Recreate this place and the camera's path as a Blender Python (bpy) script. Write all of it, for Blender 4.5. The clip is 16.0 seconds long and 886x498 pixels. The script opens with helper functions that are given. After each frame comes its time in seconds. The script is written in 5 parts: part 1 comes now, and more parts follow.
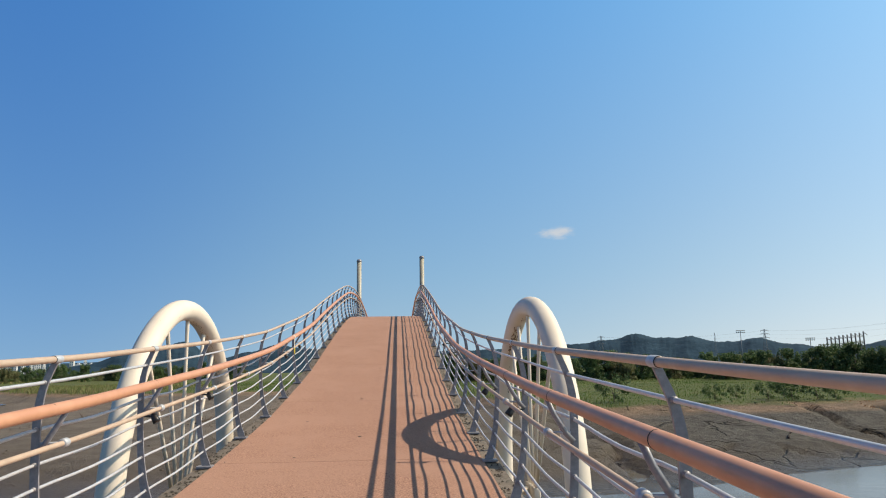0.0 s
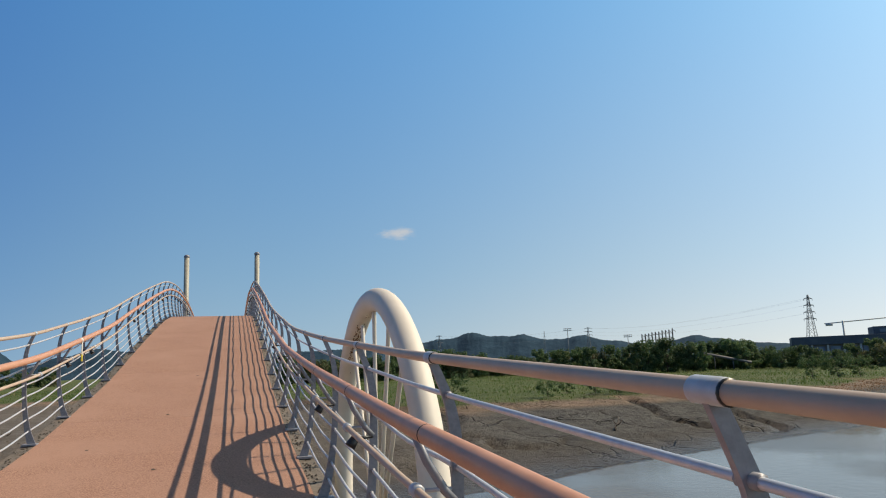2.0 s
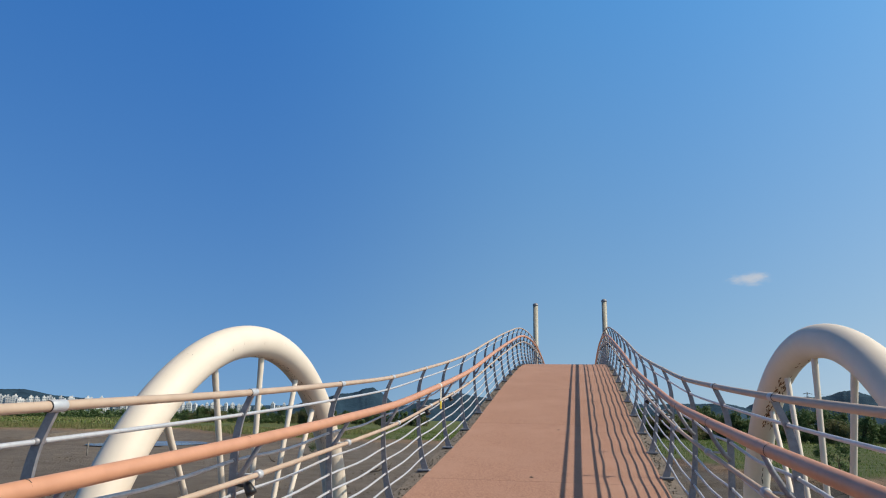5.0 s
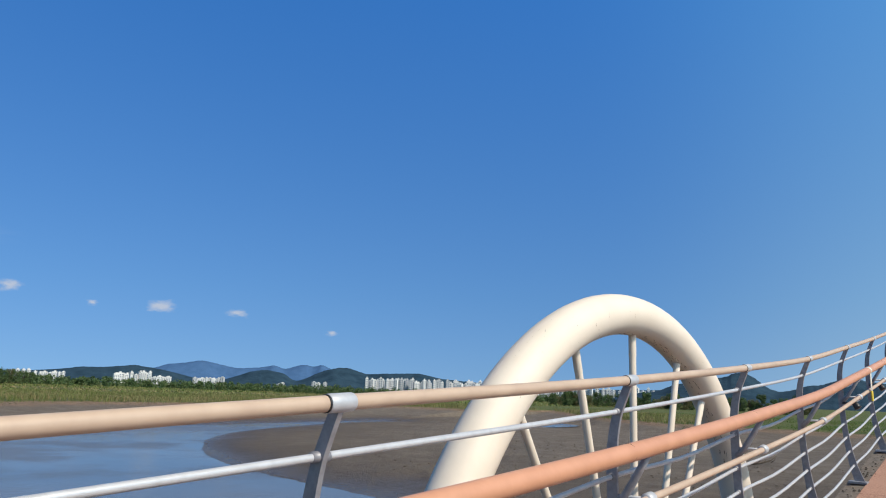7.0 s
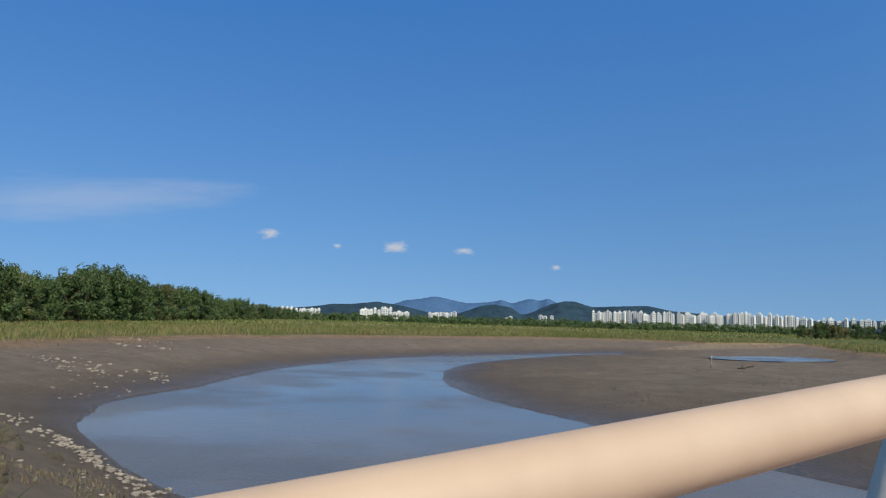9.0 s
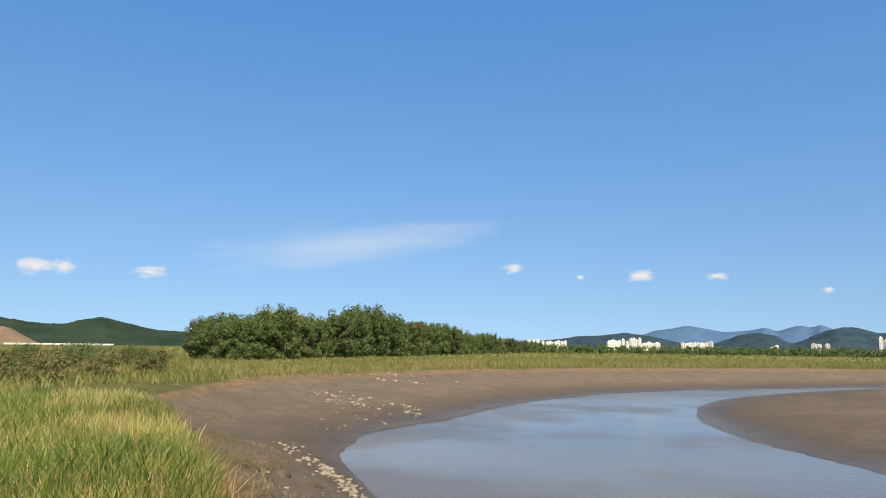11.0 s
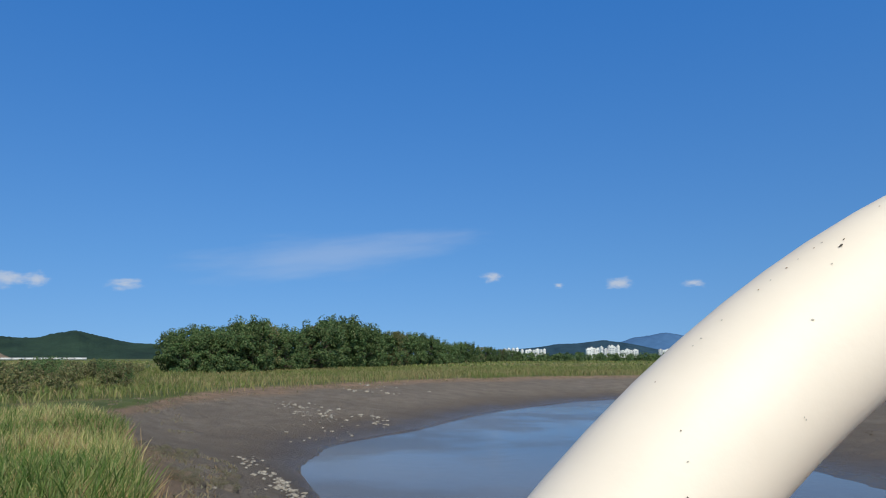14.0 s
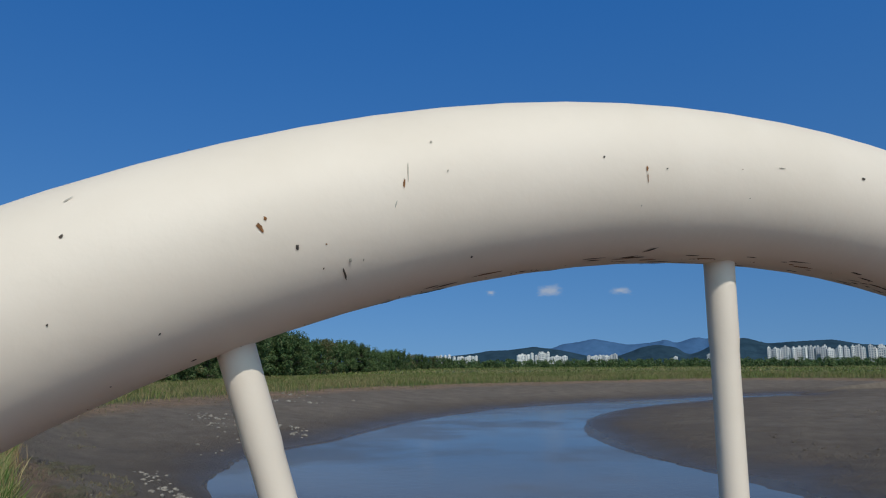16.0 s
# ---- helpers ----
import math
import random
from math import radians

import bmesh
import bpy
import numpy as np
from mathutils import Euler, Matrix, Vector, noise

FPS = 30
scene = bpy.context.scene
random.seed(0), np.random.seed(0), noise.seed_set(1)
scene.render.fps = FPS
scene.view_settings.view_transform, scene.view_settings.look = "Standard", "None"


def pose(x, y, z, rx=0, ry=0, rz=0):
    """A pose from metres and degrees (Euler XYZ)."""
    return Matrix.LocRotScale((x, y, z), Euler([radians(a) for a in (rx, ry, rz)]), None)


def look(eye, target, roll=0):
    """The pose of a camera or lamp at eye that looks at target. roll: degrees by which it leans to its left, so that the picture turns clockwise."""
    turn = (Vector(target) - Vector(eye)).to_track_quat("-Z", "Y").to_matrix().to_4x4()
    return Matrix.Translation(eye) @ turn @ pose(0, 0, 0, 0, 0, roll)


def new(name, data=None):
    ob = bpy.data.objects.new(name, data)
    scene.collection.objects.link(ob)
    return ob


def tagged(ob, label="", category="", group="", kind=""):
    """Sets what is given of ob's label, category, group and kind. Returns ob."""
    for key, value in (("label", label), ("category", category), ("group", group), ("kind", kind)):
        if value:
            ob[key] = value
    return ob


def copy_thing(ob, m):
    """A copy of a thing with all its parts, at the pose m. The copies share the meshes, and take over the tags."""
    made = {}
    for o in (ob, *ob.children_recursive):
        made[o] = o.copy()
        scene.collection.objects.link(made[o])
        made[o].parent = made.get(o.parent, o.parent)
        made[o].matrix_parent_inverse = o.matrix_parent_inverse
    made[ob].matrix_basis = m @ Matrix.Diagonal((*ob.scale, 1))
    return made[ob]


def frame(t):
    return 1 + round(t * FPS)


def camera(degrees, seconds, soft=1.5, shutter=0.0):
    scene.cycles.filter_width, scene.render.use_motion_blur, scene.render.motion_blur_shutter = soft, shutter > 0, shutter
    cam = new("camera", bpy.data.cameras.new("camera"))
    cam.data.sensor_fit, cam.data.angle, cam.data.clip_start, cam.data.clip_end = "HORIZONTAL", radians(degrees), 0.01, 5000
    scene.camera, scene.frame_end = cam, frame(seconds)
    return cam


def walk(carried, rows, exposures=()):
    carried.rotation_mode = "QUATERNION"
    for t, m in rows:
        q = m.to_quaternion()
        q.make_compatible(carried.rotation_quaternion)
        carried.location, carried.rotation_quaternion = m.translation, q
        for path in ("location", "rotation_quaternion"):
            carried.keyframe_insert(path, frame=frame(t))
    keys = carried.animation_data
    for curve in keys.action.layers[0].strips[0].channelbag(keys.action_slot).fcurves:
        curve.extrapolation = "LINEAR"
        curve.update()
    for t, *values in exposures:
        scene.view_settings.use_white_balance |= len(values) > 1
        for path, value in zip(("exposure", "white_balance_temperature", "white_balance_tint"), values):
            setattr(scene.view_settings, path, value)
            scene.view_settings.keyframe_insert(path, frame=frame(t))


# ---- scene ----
cam = camera(63.4, 16.0, soft=1.1)
PATH = [
    (0, (0.478, 2.955, 2.266), (0.595, 4.924, 2.595), -0.9),
    (0.5, (0.5, 3.414, 2.289), (0.709, 5.374, 2.624), -1.3),
    (1, (0.494, 3.797, 2.291), (0.846, 5.738, 2.621), -1.9),
    (1.5, (0.596, 4.149, 2.303), (1.011, 6.078, 2.629), -1.9),
    (2, (0.68, 4.457, 2.329), (1.231, 6.353, 2.647), -2.1),
    (2.5, (0.729, 4.738, 2.353), (1.32, 6.622, 2.673), -2.0),
    (3, (0.789, 5.005, 2.378), (1.365, 6.889, 2.723), -1.9),
    (3.5, (0.73, 5.297, 2.392), (1.188, 7.199, 2.808), -1.2),
    (4, (0.646, 5.575, 2.401), (0.812, 7.52, 2.836), 0.5),
    (4.5, (0.568, 5.855, 2.417), (0.445, 7.803, 2.851), 1.4),
    (4.7, (0.51, 5.977, 2.418), (0.283, 7.914, 2.863), 1.3),
    (6.8, (-0.084, 7.182, 2.469), (-1.23, 8.767, 2.891), 1.8),
    (7, (-0.154, 7.256, 2.469), (-1.39, 8.778, 2.864), 2.1),
    (7.5, (-0.384, 7.373, 2.446), (-1.777, 8.771, 2.77), 2.1),
    (8, (-0.638, 7.459, 2.448), (-2.143, 8.755, 2.687), 1.9),
    (8.5, (-0.89, 7.586, 2.466), (-2.511, 8.737, 2.68), 1.9),
    (9, (-1.105, 7.62, 2.467), (-2.767, 8.716, 2.662), 1.7),
    (9.5, (-1.14, 7.75, 2.54), (-2.908, 8.669, 2.712), 1.8),
    (10, (-1.14, 7.92, 2.575), (-3.0, 8.637, 2.735), 1.4),
    (10.2, (-1.13, 8.01, 2.585), (-3.015, 8.643, 2.801), 1.1),
    (12.5, (-1.125, 8.7, 2.6), (-3.073, 9.082, 2.847), 0.6),
    (13, (-1.12, 8.9, 2.6), (-3.054, 9.349, 2.841), 0.3),
    (13.5, (-1.11, 9.064, 2.605), (-3.032, 9.554, 2.864), 0.1),
    (14, (-1.1, 9.377, 2.622), (-3.004, 9.914, 2.918), 0.0),
    (14.5, (-1.101, 9.655, 2.635), (-2.989, 10.252, 2.914), -0.4),
    (15, (-1.131, 9.931, 2.664), (-2.968, 10.668, 2.951), -1.2),
    (15.5, (-1.091, 10.202, 2.687), (-2.93, 10.934, 2.978), -0.8),
    (16, (-1.093, 10.464, 2.697), (-2.935, 11.176, 3.012), -0.4),
]
walk(cam, [(t, look(eye, target, roll)) for t, eye, target, roll in PATH], [(0.0, -0.1, 7300, 10), (2.5, -0.3, 7300, 10), (4.5, -0.3, 6900, 10), (7.0, -0.25, 6500, 10), (9.0, -0.28, 6800, 10), (9.5, 0.02, 7200, 10), (10.2, 0.37, 8100, 12), (12.5, 0.36, 8900, 13), (13.5, -0.05, 6800, 10), (14.5, -0.5, 6200, 8), (16.0, -0.83, 6000, 8)])

# ---- sky, sun ----
SUN_ELEVATION, SUN_AZIMUTH = radians(46.5), radians(90)
world = bpy.data.worlds.new("sky")
scene.world = world
world.use_nodes = True
wn, wl = world.node_tree.nodes, world.node_tree.links
sky = wn.new("ShaderNodeTexSky")
sky.sky_type = "NISHITA"
sky.sun_disc = False
sky.sun_elevation, sky.sun_rotation = SUN_ELEVATION, SUN_AZIMUTH
sky.altitude, sky.air_density, sky.dust_density, sky.ozone_density = 0, 1.0, 1.6, 4.0
coord, lift, unit = wn.new("ShaderNodeTexCoord"), wn.new("ShaderNodeVectorMath"), wn.new("ShaderNodeVectorMath")
lift.operation, unit.operation = "ADD", "NORMALIZE"
lift.inputs[1].default_value = (0, 0, 0.16)
wl.new(coord.outputs["Generated"], lift.inputs[0])
wl.new(lift.outputs[0], unit.inputs[0])
wl.new(unit.outputs[0], sky.inputs[0])
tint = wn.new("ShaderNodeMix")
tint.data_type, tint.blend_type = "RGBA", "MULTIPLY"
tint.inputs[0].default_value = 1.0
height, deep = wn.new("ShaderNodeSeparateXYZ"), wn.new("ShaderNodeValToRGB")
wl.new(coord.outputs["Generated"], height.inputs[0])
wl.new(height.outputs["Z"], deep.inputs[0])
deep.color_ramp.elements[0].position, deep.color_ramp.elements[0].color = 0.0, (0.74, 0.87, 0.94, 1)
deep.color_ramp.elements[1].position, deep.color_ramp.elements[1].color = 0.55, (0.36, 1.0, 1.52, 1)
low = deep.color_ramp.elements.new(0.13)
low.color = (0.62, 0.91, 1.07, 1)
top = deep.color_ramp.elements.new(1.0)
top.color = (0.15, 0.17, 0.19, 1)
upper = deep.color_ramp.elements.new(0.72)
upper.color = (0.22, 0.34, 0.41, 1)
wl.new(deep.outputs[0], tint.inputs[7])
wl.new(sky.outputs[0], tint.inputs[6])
# haze pales the sky on the sun's side
glare, side, haze = wn.new("ShaderNodeMix"), wn.new("ShaderNodeMapRange"), wn.new("ShaderNodeValToRGB")
glare.data_type, glare.blend_type = "RGBA", "MULTIPLY"
glare.inputs[0].default_value = 1.0
side.inputs[1].default_value, side.inputs[2].default_value = -1.0, 1.0
wl.new(height.outputs["X"], side.inputs[0])
wl.new(side.outputs[0], haze.inputs[0])
haze.color_ramp.interpolation = "EASE"
haze.color_ramp.elements[0].position, haze.color_ramp.elements[0].color = 0.27, (0.365, 0.38, 0.395, 1)
haze.color_ramp.elements[1].position, haze.color_ramp.elements[1].color = 0.80, (0.79, 0.545, 0.40, 1)
middle = haze.color_ramp.elements.new(0.5)
middle.color = (0.62, 0.51, 0.42, 1)
bright = wn.new("ShaderNodeVectorMath")
bright.operation = "SCALE"
bright.inputs["Scale"].default_value = 2.63
wl.new(haze.outputs[0], bright.inputs[0])
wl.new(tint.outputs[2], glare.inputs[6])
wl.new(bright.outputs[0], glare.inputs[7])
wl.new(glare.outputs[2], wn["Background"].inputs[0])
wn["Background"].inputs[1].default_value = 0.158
sun = new("sun", bpy.data.lights.new("sun", "SUN"))
sun.data.energy, sun.data.angle, sun.data.color = 5.0, radians(0.55), (1.0, 0.90, 0.75)
sun.matrix_world = look((40, 0, 42.2), (0, 0, 0))


# ---- materials ----
def material(name, rough=0.6, metal=0.0, specular=0.5):
    m = bpy.data.materials.new(name)
    m.use_nodes = True
    b = m.node_tree.nodes["Principled BSDF"]
    b.inputs["Roughness"].default_value, b.inputs["Metallic"].default_value = rough, metal
    b.inputs["Specular IOR Level"].default_value = specular
    return m, m.node_tree.nodes, m.node_tree.links, b


def position(n, l, scale=1.0):
    g = n.new("ShaderNodeNewGeometry")
    v = n.new("ShaderNodeVectorMath")
    v.operation = "SCALE"
    v.inputs["Scale"].default_value = scale
    l.new(g.outputs["Position"], v.inputs[0])
    return v.outputs[0]


def noise_tex(n, l, vec, scale, detail=4.0, rough=0.6):
    t = n.new("ShaderNodeTexNoise")
    t.inputs["Scale"].default_value, t.inputs["Detail"].default_value, t.inputs["Roughness"].default_value = scale, detail, rough
    l.new(vec, t.inputs["Vector"])
    return t.outputs["Fac"]


def ramp(n, l, fac, stops):
    r = n.new("ShaderNodeValToRGB")
    while len(r.color_ramp.elements) < len(stops):
        r.color_ramp.elements.new(0.5)
    for e, (p, c) in zip(r.color_ramp.elements, stops):
        e.position, e.color = p, (*c, 1) if len(c) == 3 else c
    l.new(fac, r.inputs[0])
    return r.outputs[0]


def mix(n, l, fac, a, b):
    m = n.new("ShaderNodeMix")
    m.data_type = "RGBA"
    for value, socket in ((fac, m.inputs[0]), (a, m.inputs[6]), (b, m.inputs[7])):
        if isinstance(value, tuple):
            socket.default_value = (*value, 1)
        elif isinstance(value, (int, float)):
            socket.default_value = value
        else:
            l.new(value, socket)
    return m.outputs[2]


def bump(n, l, b, height, strength, distance):
    k = n.new("ShaderNodeBump")
    k.inputs["Strength"].default_value, k.inputs["Distance"].default_value = strength, distance
    l.new(height, k.inputs["Height"])
    l.new(k.outputs[0], b.inputs["Normal"])


def mottled(name, light, dark, scale, rough=0.6, metal=0.0, bump_scale=None, bump_depth=0.002, big=None, spots=None, specular=0.5):
    """Two tones by a fine and a coarse noise, with optional spots of wear and fine relief."""
    m, n, l, b = material(name, rough, metal, specular)
    p = position(n, l)
    c = ramp(n, l, noise_tex(n, l, p, scale), [(0.35, dark), (0.65, light)])
    if big:
        c = mix(n, l, ramp(n, l, noise_tex(n, l, p, big[0]), [(0.42, (0, 0, 0)), (0.68, (1, 1, 1))]), c, big[1])
    if spots:
        c = mix(n, l, ramp(n, l, noise_tex(n, l, p, spots[0], 6), [(spots[1], (0, 0, 0)), (spots[1] + 0.05, (1, 1, 1))]), c, spots[2])
    l.new(c, b.inputs["Base Color"])
    if bump_scale:
        bump(n, l, b, noise_tex(n, l, p, bump_scale), 0.6, bump_depth)
    return m


DECK = mottled("deck_coating", (0.53, 0.302, 0.218), (0.215, 0.113, 0.079), 75, 0.85, bump_scale=120, bump_depth=0.006,
               big=(0.9, (0.415, 0.24, 0.176)), spots=(2.3, 0.70, (0.23, 0.129, 0.0909)), specular=0.25)
CONCRETE = mottled("edge_concrete", (0.204, 0.174, 0.145), (0.085, 0.0723, 0.0595), 22, 0.9, bump_scale=60, bump_depth=0.01, big=(3, (0.187, 0.145, 0.111)))
POST_STEEL = mottled("post_steel", (0.30, 0.295, 0.32), (0.225, 0.222, 0.245), 40, 0.45, 0.15, bump_scale=200, bump_depth=0.0005)
ROD_STEEL = mottled("rod_steel", (0.612, 0.62, 0.646), (0.527, 0.535, 0.561), 30, 0.38, 0.25)
CLAMP_STEEL = mottled("clamp_steel", (0.527, 0.544, 0.578), (0.459, 0.476, 0.51), 30, 0.48, 0.2)
BEIGE_PAINT = mottled("beige_paint", (0.535, 0.404, 0.306), (0.468, 0.344, 0.259), 9, 0.5, spots=(45, 0.74, (0.212, 0.145, 0.0935)))
ORANGE_PAINT = mottled("orange_paint", (0.612, 0.306, 0.187), (0.544, 0.264, 0.157), 7, 0.45, spots=(60, 0.75, (0.255, 0.128, 0.0765)))
ARCH_PAINT = mottled("arch_paint", (0.77, 0.677, 0.572), (0.73, 0.638, 0.532), 5, 0.6, bump_scale=25, bump_depth=0.001,
                     spots=(38, 0.755, (0.255, 0.17, 0.102)))
MAST_PAINT = mottled("mast_paint", (0.425, 0.391, 0.315), (0.357, 0.323, 0.255), 5, 0.5)
BLACK = mottled("black_housing", (0.02, 0.02, 0.022), (0.012, 0.012, 0.014), 30, 0.4)
RUST = mottled("rust", (0.255, 0.111, 0.034), (0.119, 0.051, 0.017), 60, 0.9)
GRIME = mottled("grime", (0.085, 0.068, 0.051), (0.034, 0.0255, 0.0213), 60, 0.9)
SCRATCH = mottled("scratch", (0.442, 0.408, 0.34), (0.34, 0.306, 0.246), 60, 0.8)
TAG_WHITE = mottled("tag_white", (0.68, 0.663, 0.595), (0.595, 0.578, 0.51), 30, 0.6)
TAG_YELLOW = mottled("tag_yellow", (0.68, 0.527, 0.051), (0.612, 0.468, 0.0425), 30, 0.6)
STONE = mottled("pale_stone", (0.323, 0.289, 0.246), (0.17, 0.149, 0.128), 6, 0.9, bump_scale=14, bump_depth=0.03)
BARK = mottled("bark", (0.136, 0.102, 0.0765), (0.068, 0.051, 0.0382), 8, 0.95, bump_scale=20, bump_depth=0.02)
WALL_WHITE = mottled("apartment_wall", (0.697, 0.689, 0.671), (0.629, 0.62, 0.612), 0.05, 0.8)
WALL_GREY = mottled("apartment_grey", (0.51, 0.51, 0.51), (0.442, 0.442, 0.459), 0.05, 0.8)
GLASS_DARK = mottled("window_band", (0.20, 0.24, 0.30), (0.14, 0.17, 0.22), 0.2, 0.25)
PYLON_STEEL = mottled("pylon_steel", (0.204, 0.221, 0.246), (0.153, 0.17, 0.196), 1, 0.6, 0.3)
FACTORY_DARK = mottled("factory_roof", (0.085, 0.102, 0.128), (0.0595, 0.0723, 0.0935), 0.3, 0.7)
FACTORY_WALL = mottled("factory_wall", (0.221, 0.204, 0.196), (0.153, 0.145, 0.145), 0.3, 0.8)
NET = mottled("safety_net", (0.0765, 0.085, 0.102), (0.051, 0.0595, 0.0723), 0.5, 0.9)


def leaf_material(name, tones, rough=0.6, through_light=0.35):
    m, n, l, b = material(name, rough, 0, 0.25)
    g = n.new("ShaderNodeNewGeometry")
    step = 1.0 / (len(tones) - 1)
    c = ramp(n, l, g.outputs["Random Per Island"], [(k * step, t) for k, t in enumerate(tones)])
    o = n.new("ShaderNodeObjectInfo")
    h = n.new("ShaderNodeHueSaturation")
    v = n.new("ShaderNodeMapRange")
    v.inputs[3].default_value, v.inputs[4].default_value = 0.75, 1.25
    l.new(o.outputs["Random"], v.inputs[0])
    l.new(v.outputs[0], h.inputs["Value"])
    l.new(c, h.inputs["Color"])
    l.new(h.outputs[0], b.inputs["Base Color"])
    t = n.new("ShaderNodeBsdfTranslucent")
    l.new(h.outputs[0], t.inputs[0])
    s = n.new("ShaderNodeMixShader")
    s.inputs[0].default_value = through_light
    l.new(b.outputs[0], s.inputs[1])
    l.new(t.outputs[0], s.inputs[2])
    l.new(s.outputs[0], n["Material Output"].inputs[0])
    return m


LEAF = leaf_material("tree_leaves", [(0.0382, 0.0786, 0.0276), (0.0701, 0.123, 0.0425), (0.111, 0.168, 0.0595), (0.16, 0.189, 0.0829)])
LEAF_DRY = leaf_material("dry_shrub_leaves", [(0.0935, 0.122, 0.0468), (0.16, 0.168, 0.0702), (0.224, 0.178, 0.0935)])
REED = leaf_material("reed_blades", [(0.167, 0.225, 0.0537), (0.283, 0.313, 0.0978), (0.411, 0.4, 0.161), (0.489, 0.42, 0.205), (0.411, 0.274, 0.122)], 0.5, 0.45)
REED_GREEN = leaf_material("green_reed_blades", [(0.0782, 0.152, 0.0274), (0.137, 0.23, 0.0469), (0.225, 0.304, 0.0782), (0.352, 0.362, 0.137)], 0.5, 0.45)
MEADOW = leaf_material("meadow_blades", [(0.13, 0.15, 0.048), (0.20, 0.20, 0.075), (0.28, 0.245, 0.105), (0.33, 0.235, 0.125)])
MEADOW_GREEN = leaf_material("green_meadow_blades", [(0.0677, 0.142, 0.0222), (0.105, 0.186, 0.032), (0.148, 0.216, 0.0468), (0.197, 0.203, 0.0616)])
REED_BELT = leaf_material("lush_reed_blades", [(0.095, 0.14, 0.034), (0.15, 0.185, 0.048), (0.205, 0.215, 0.07), (0.26, 0.225, 0.10)], 0.5, 0.4)
REED_DRY = leaf_material("dry_reed_blades", [(0.289, 0.187, 0.0935), (0.374, 0.255, 0.136), (0.425, 0.323, 0.17), (0.306, 0.162, 0.085)])
SALT_PLANT = leaf_material("salt_marsh_plants", [(0.119, 0.102, 0.0638), (0.162, 0.136, 0.0935), (0.136, 0.132, 0.0892), (0.204, 0.136, 0.085)], 0.8, 0.1)
RED_PLANT = leaf_material("red_marsh_plants", [(0.272, 0.128, 0.0595), (0.306, 0.162, 0.0765), (0.187, 0.111, 0.0595)], 0.8, 0.15)


def ground_material():
    m, n, l, b = material("ground_soil", 0.75, 0, 0.2)
    p = position(n, l)
    xyz = n.new("ShaderNodeSeparateXYZ")
    l.new(p, xyz.inputs[0])
    wide = noise_tex(n, l, p, 0.12, 5)
    mud = ramp(n, l, noise_tex(n, l, p, 0.45, 8, 0.7), [(0.28, (0.118, 0.096, 0.077)), (0.55, (0.188, 0.156, 0.127)), (0.75, (0.235, 0.198, 0.164))])
    mud = mix(n, l, ramp(n, l, noise_tex(n, l, p, 0.09, 3), [(0.45, (0, 0, 0)), (0.7, (0.595, 0.595, 0.595))]), mud, (0.134, 0.111, 0.0901))
    # the eastern bank is dry, split by cracks whose shade is put into the colour
    warp = n.new("ShaderNodeTexNoise")
    warp.inputs["Scale"].default_value, warp.inputs["Detail"].default_value = 0.3, 5
    l.new(p, warp.inputs["Vector"])
    bent = n.new("ShaderNodeMixRGB")
    bent.blend_type = "ADD"
    bent.inputs[0].default_value = 1.0
    spread_out = n.new("ShaderNodeVectorMath")
    spread_out.operation = "SCALE"
    spread_out.inputs["Scale"].default_value = 5.5
    l.new(warp.outputs["Color"], spread_out.inputs[0])
    bent_by = n.new("ShaderNodeVectorMath")
    bent_by.operation = "ADD"
    l.new(p, bent_by.inputs[0])
    l.new(spread_out.outputs[0], bent_by.inputs[1])
    n.remove(bent)
    cells = n.new("ShaderNodeTexVoronoi")
    cells.feature, cells.voronoi_dimensions = "DISTANCE_TO_EDGE", "2D"
    cells.inputs["Scale"].default_value = 0.24
    l.new(bent_by.outputs[0], cells.inputs["Vector"])
    split = ramp(n, l, cells.outputs["Distance"], [(0.0, (1, 1, 1)), (0.045, (0, 0, 0))])
    where = n.new("ShaderNodeMapRange")
    where.inputs[1].default_value, where.inputs[2].default_value = 4.0, 22.0
    l.new(xyz.outputs["X"], where.inputs[0])
    broken = ramp(n, l, noise_tex(n, l, p, 0.11, 3), [(0.42, (0, 0, 0)), (0.56, (1, 1, 1))])
    cut = n.new("ShaderNodeMath")
    cut.operation = "MULTIPLY"
    l.new(split, cut.inputs[0])
    l.new(where.outputs[0], cut.inputs[1])
    crack = n.new("ShaderNodeMath")
    crack.operation = "MULTIPLY"
    l.new(cut.outputs[0], crack.inputs[0])
    l.new(broken, crack.inputs[1])
    pale = ramp(n, l, noise_tex(n, l, p, 1.1, 8, 0.7), [(0.3, (0.0467, 0.0408, 0.0348)), (0.6, (0.123, 0.111, 0.0952))])
    mud = mix(n, l, where.outputs[0], mud, pale)
    mud = mix(n, l, crack.outputs[0], mud, (0.0255, 0.0204, 0.0153))
    turf = ramp(n, l, noise_tex(n, l, p, 0.25, 6), [(0.3, (0.0638, 0.085, 0.0238)), (0.55, (0.106, 0.128, 0.0382)), (0.72, (0.17, 0.14, 0.068))])
    rusty = ramp(n, l, noise_tex(n, l, p, 0.6, 6), [(0.35, (0.17, 0.123, 0.085)), (0.65, (0.281, 0.191, 0.132))])
    edge = n.new("ShaderNodeMath")
    edge.operation = "MULTIPLY_ADD"
    edge.inputs[1].default_value, edge.inputs[2].default_value = 0.5, -0.25
    l.new(wide, edge.inputs[0])
    z = n.new("ShaderNodeMath")
    z.operation = "ADD"
    l.new(xyz.outputs["Z"], z.inputs[0])
    l.new(edge.outputs[0], z.inputs[1])

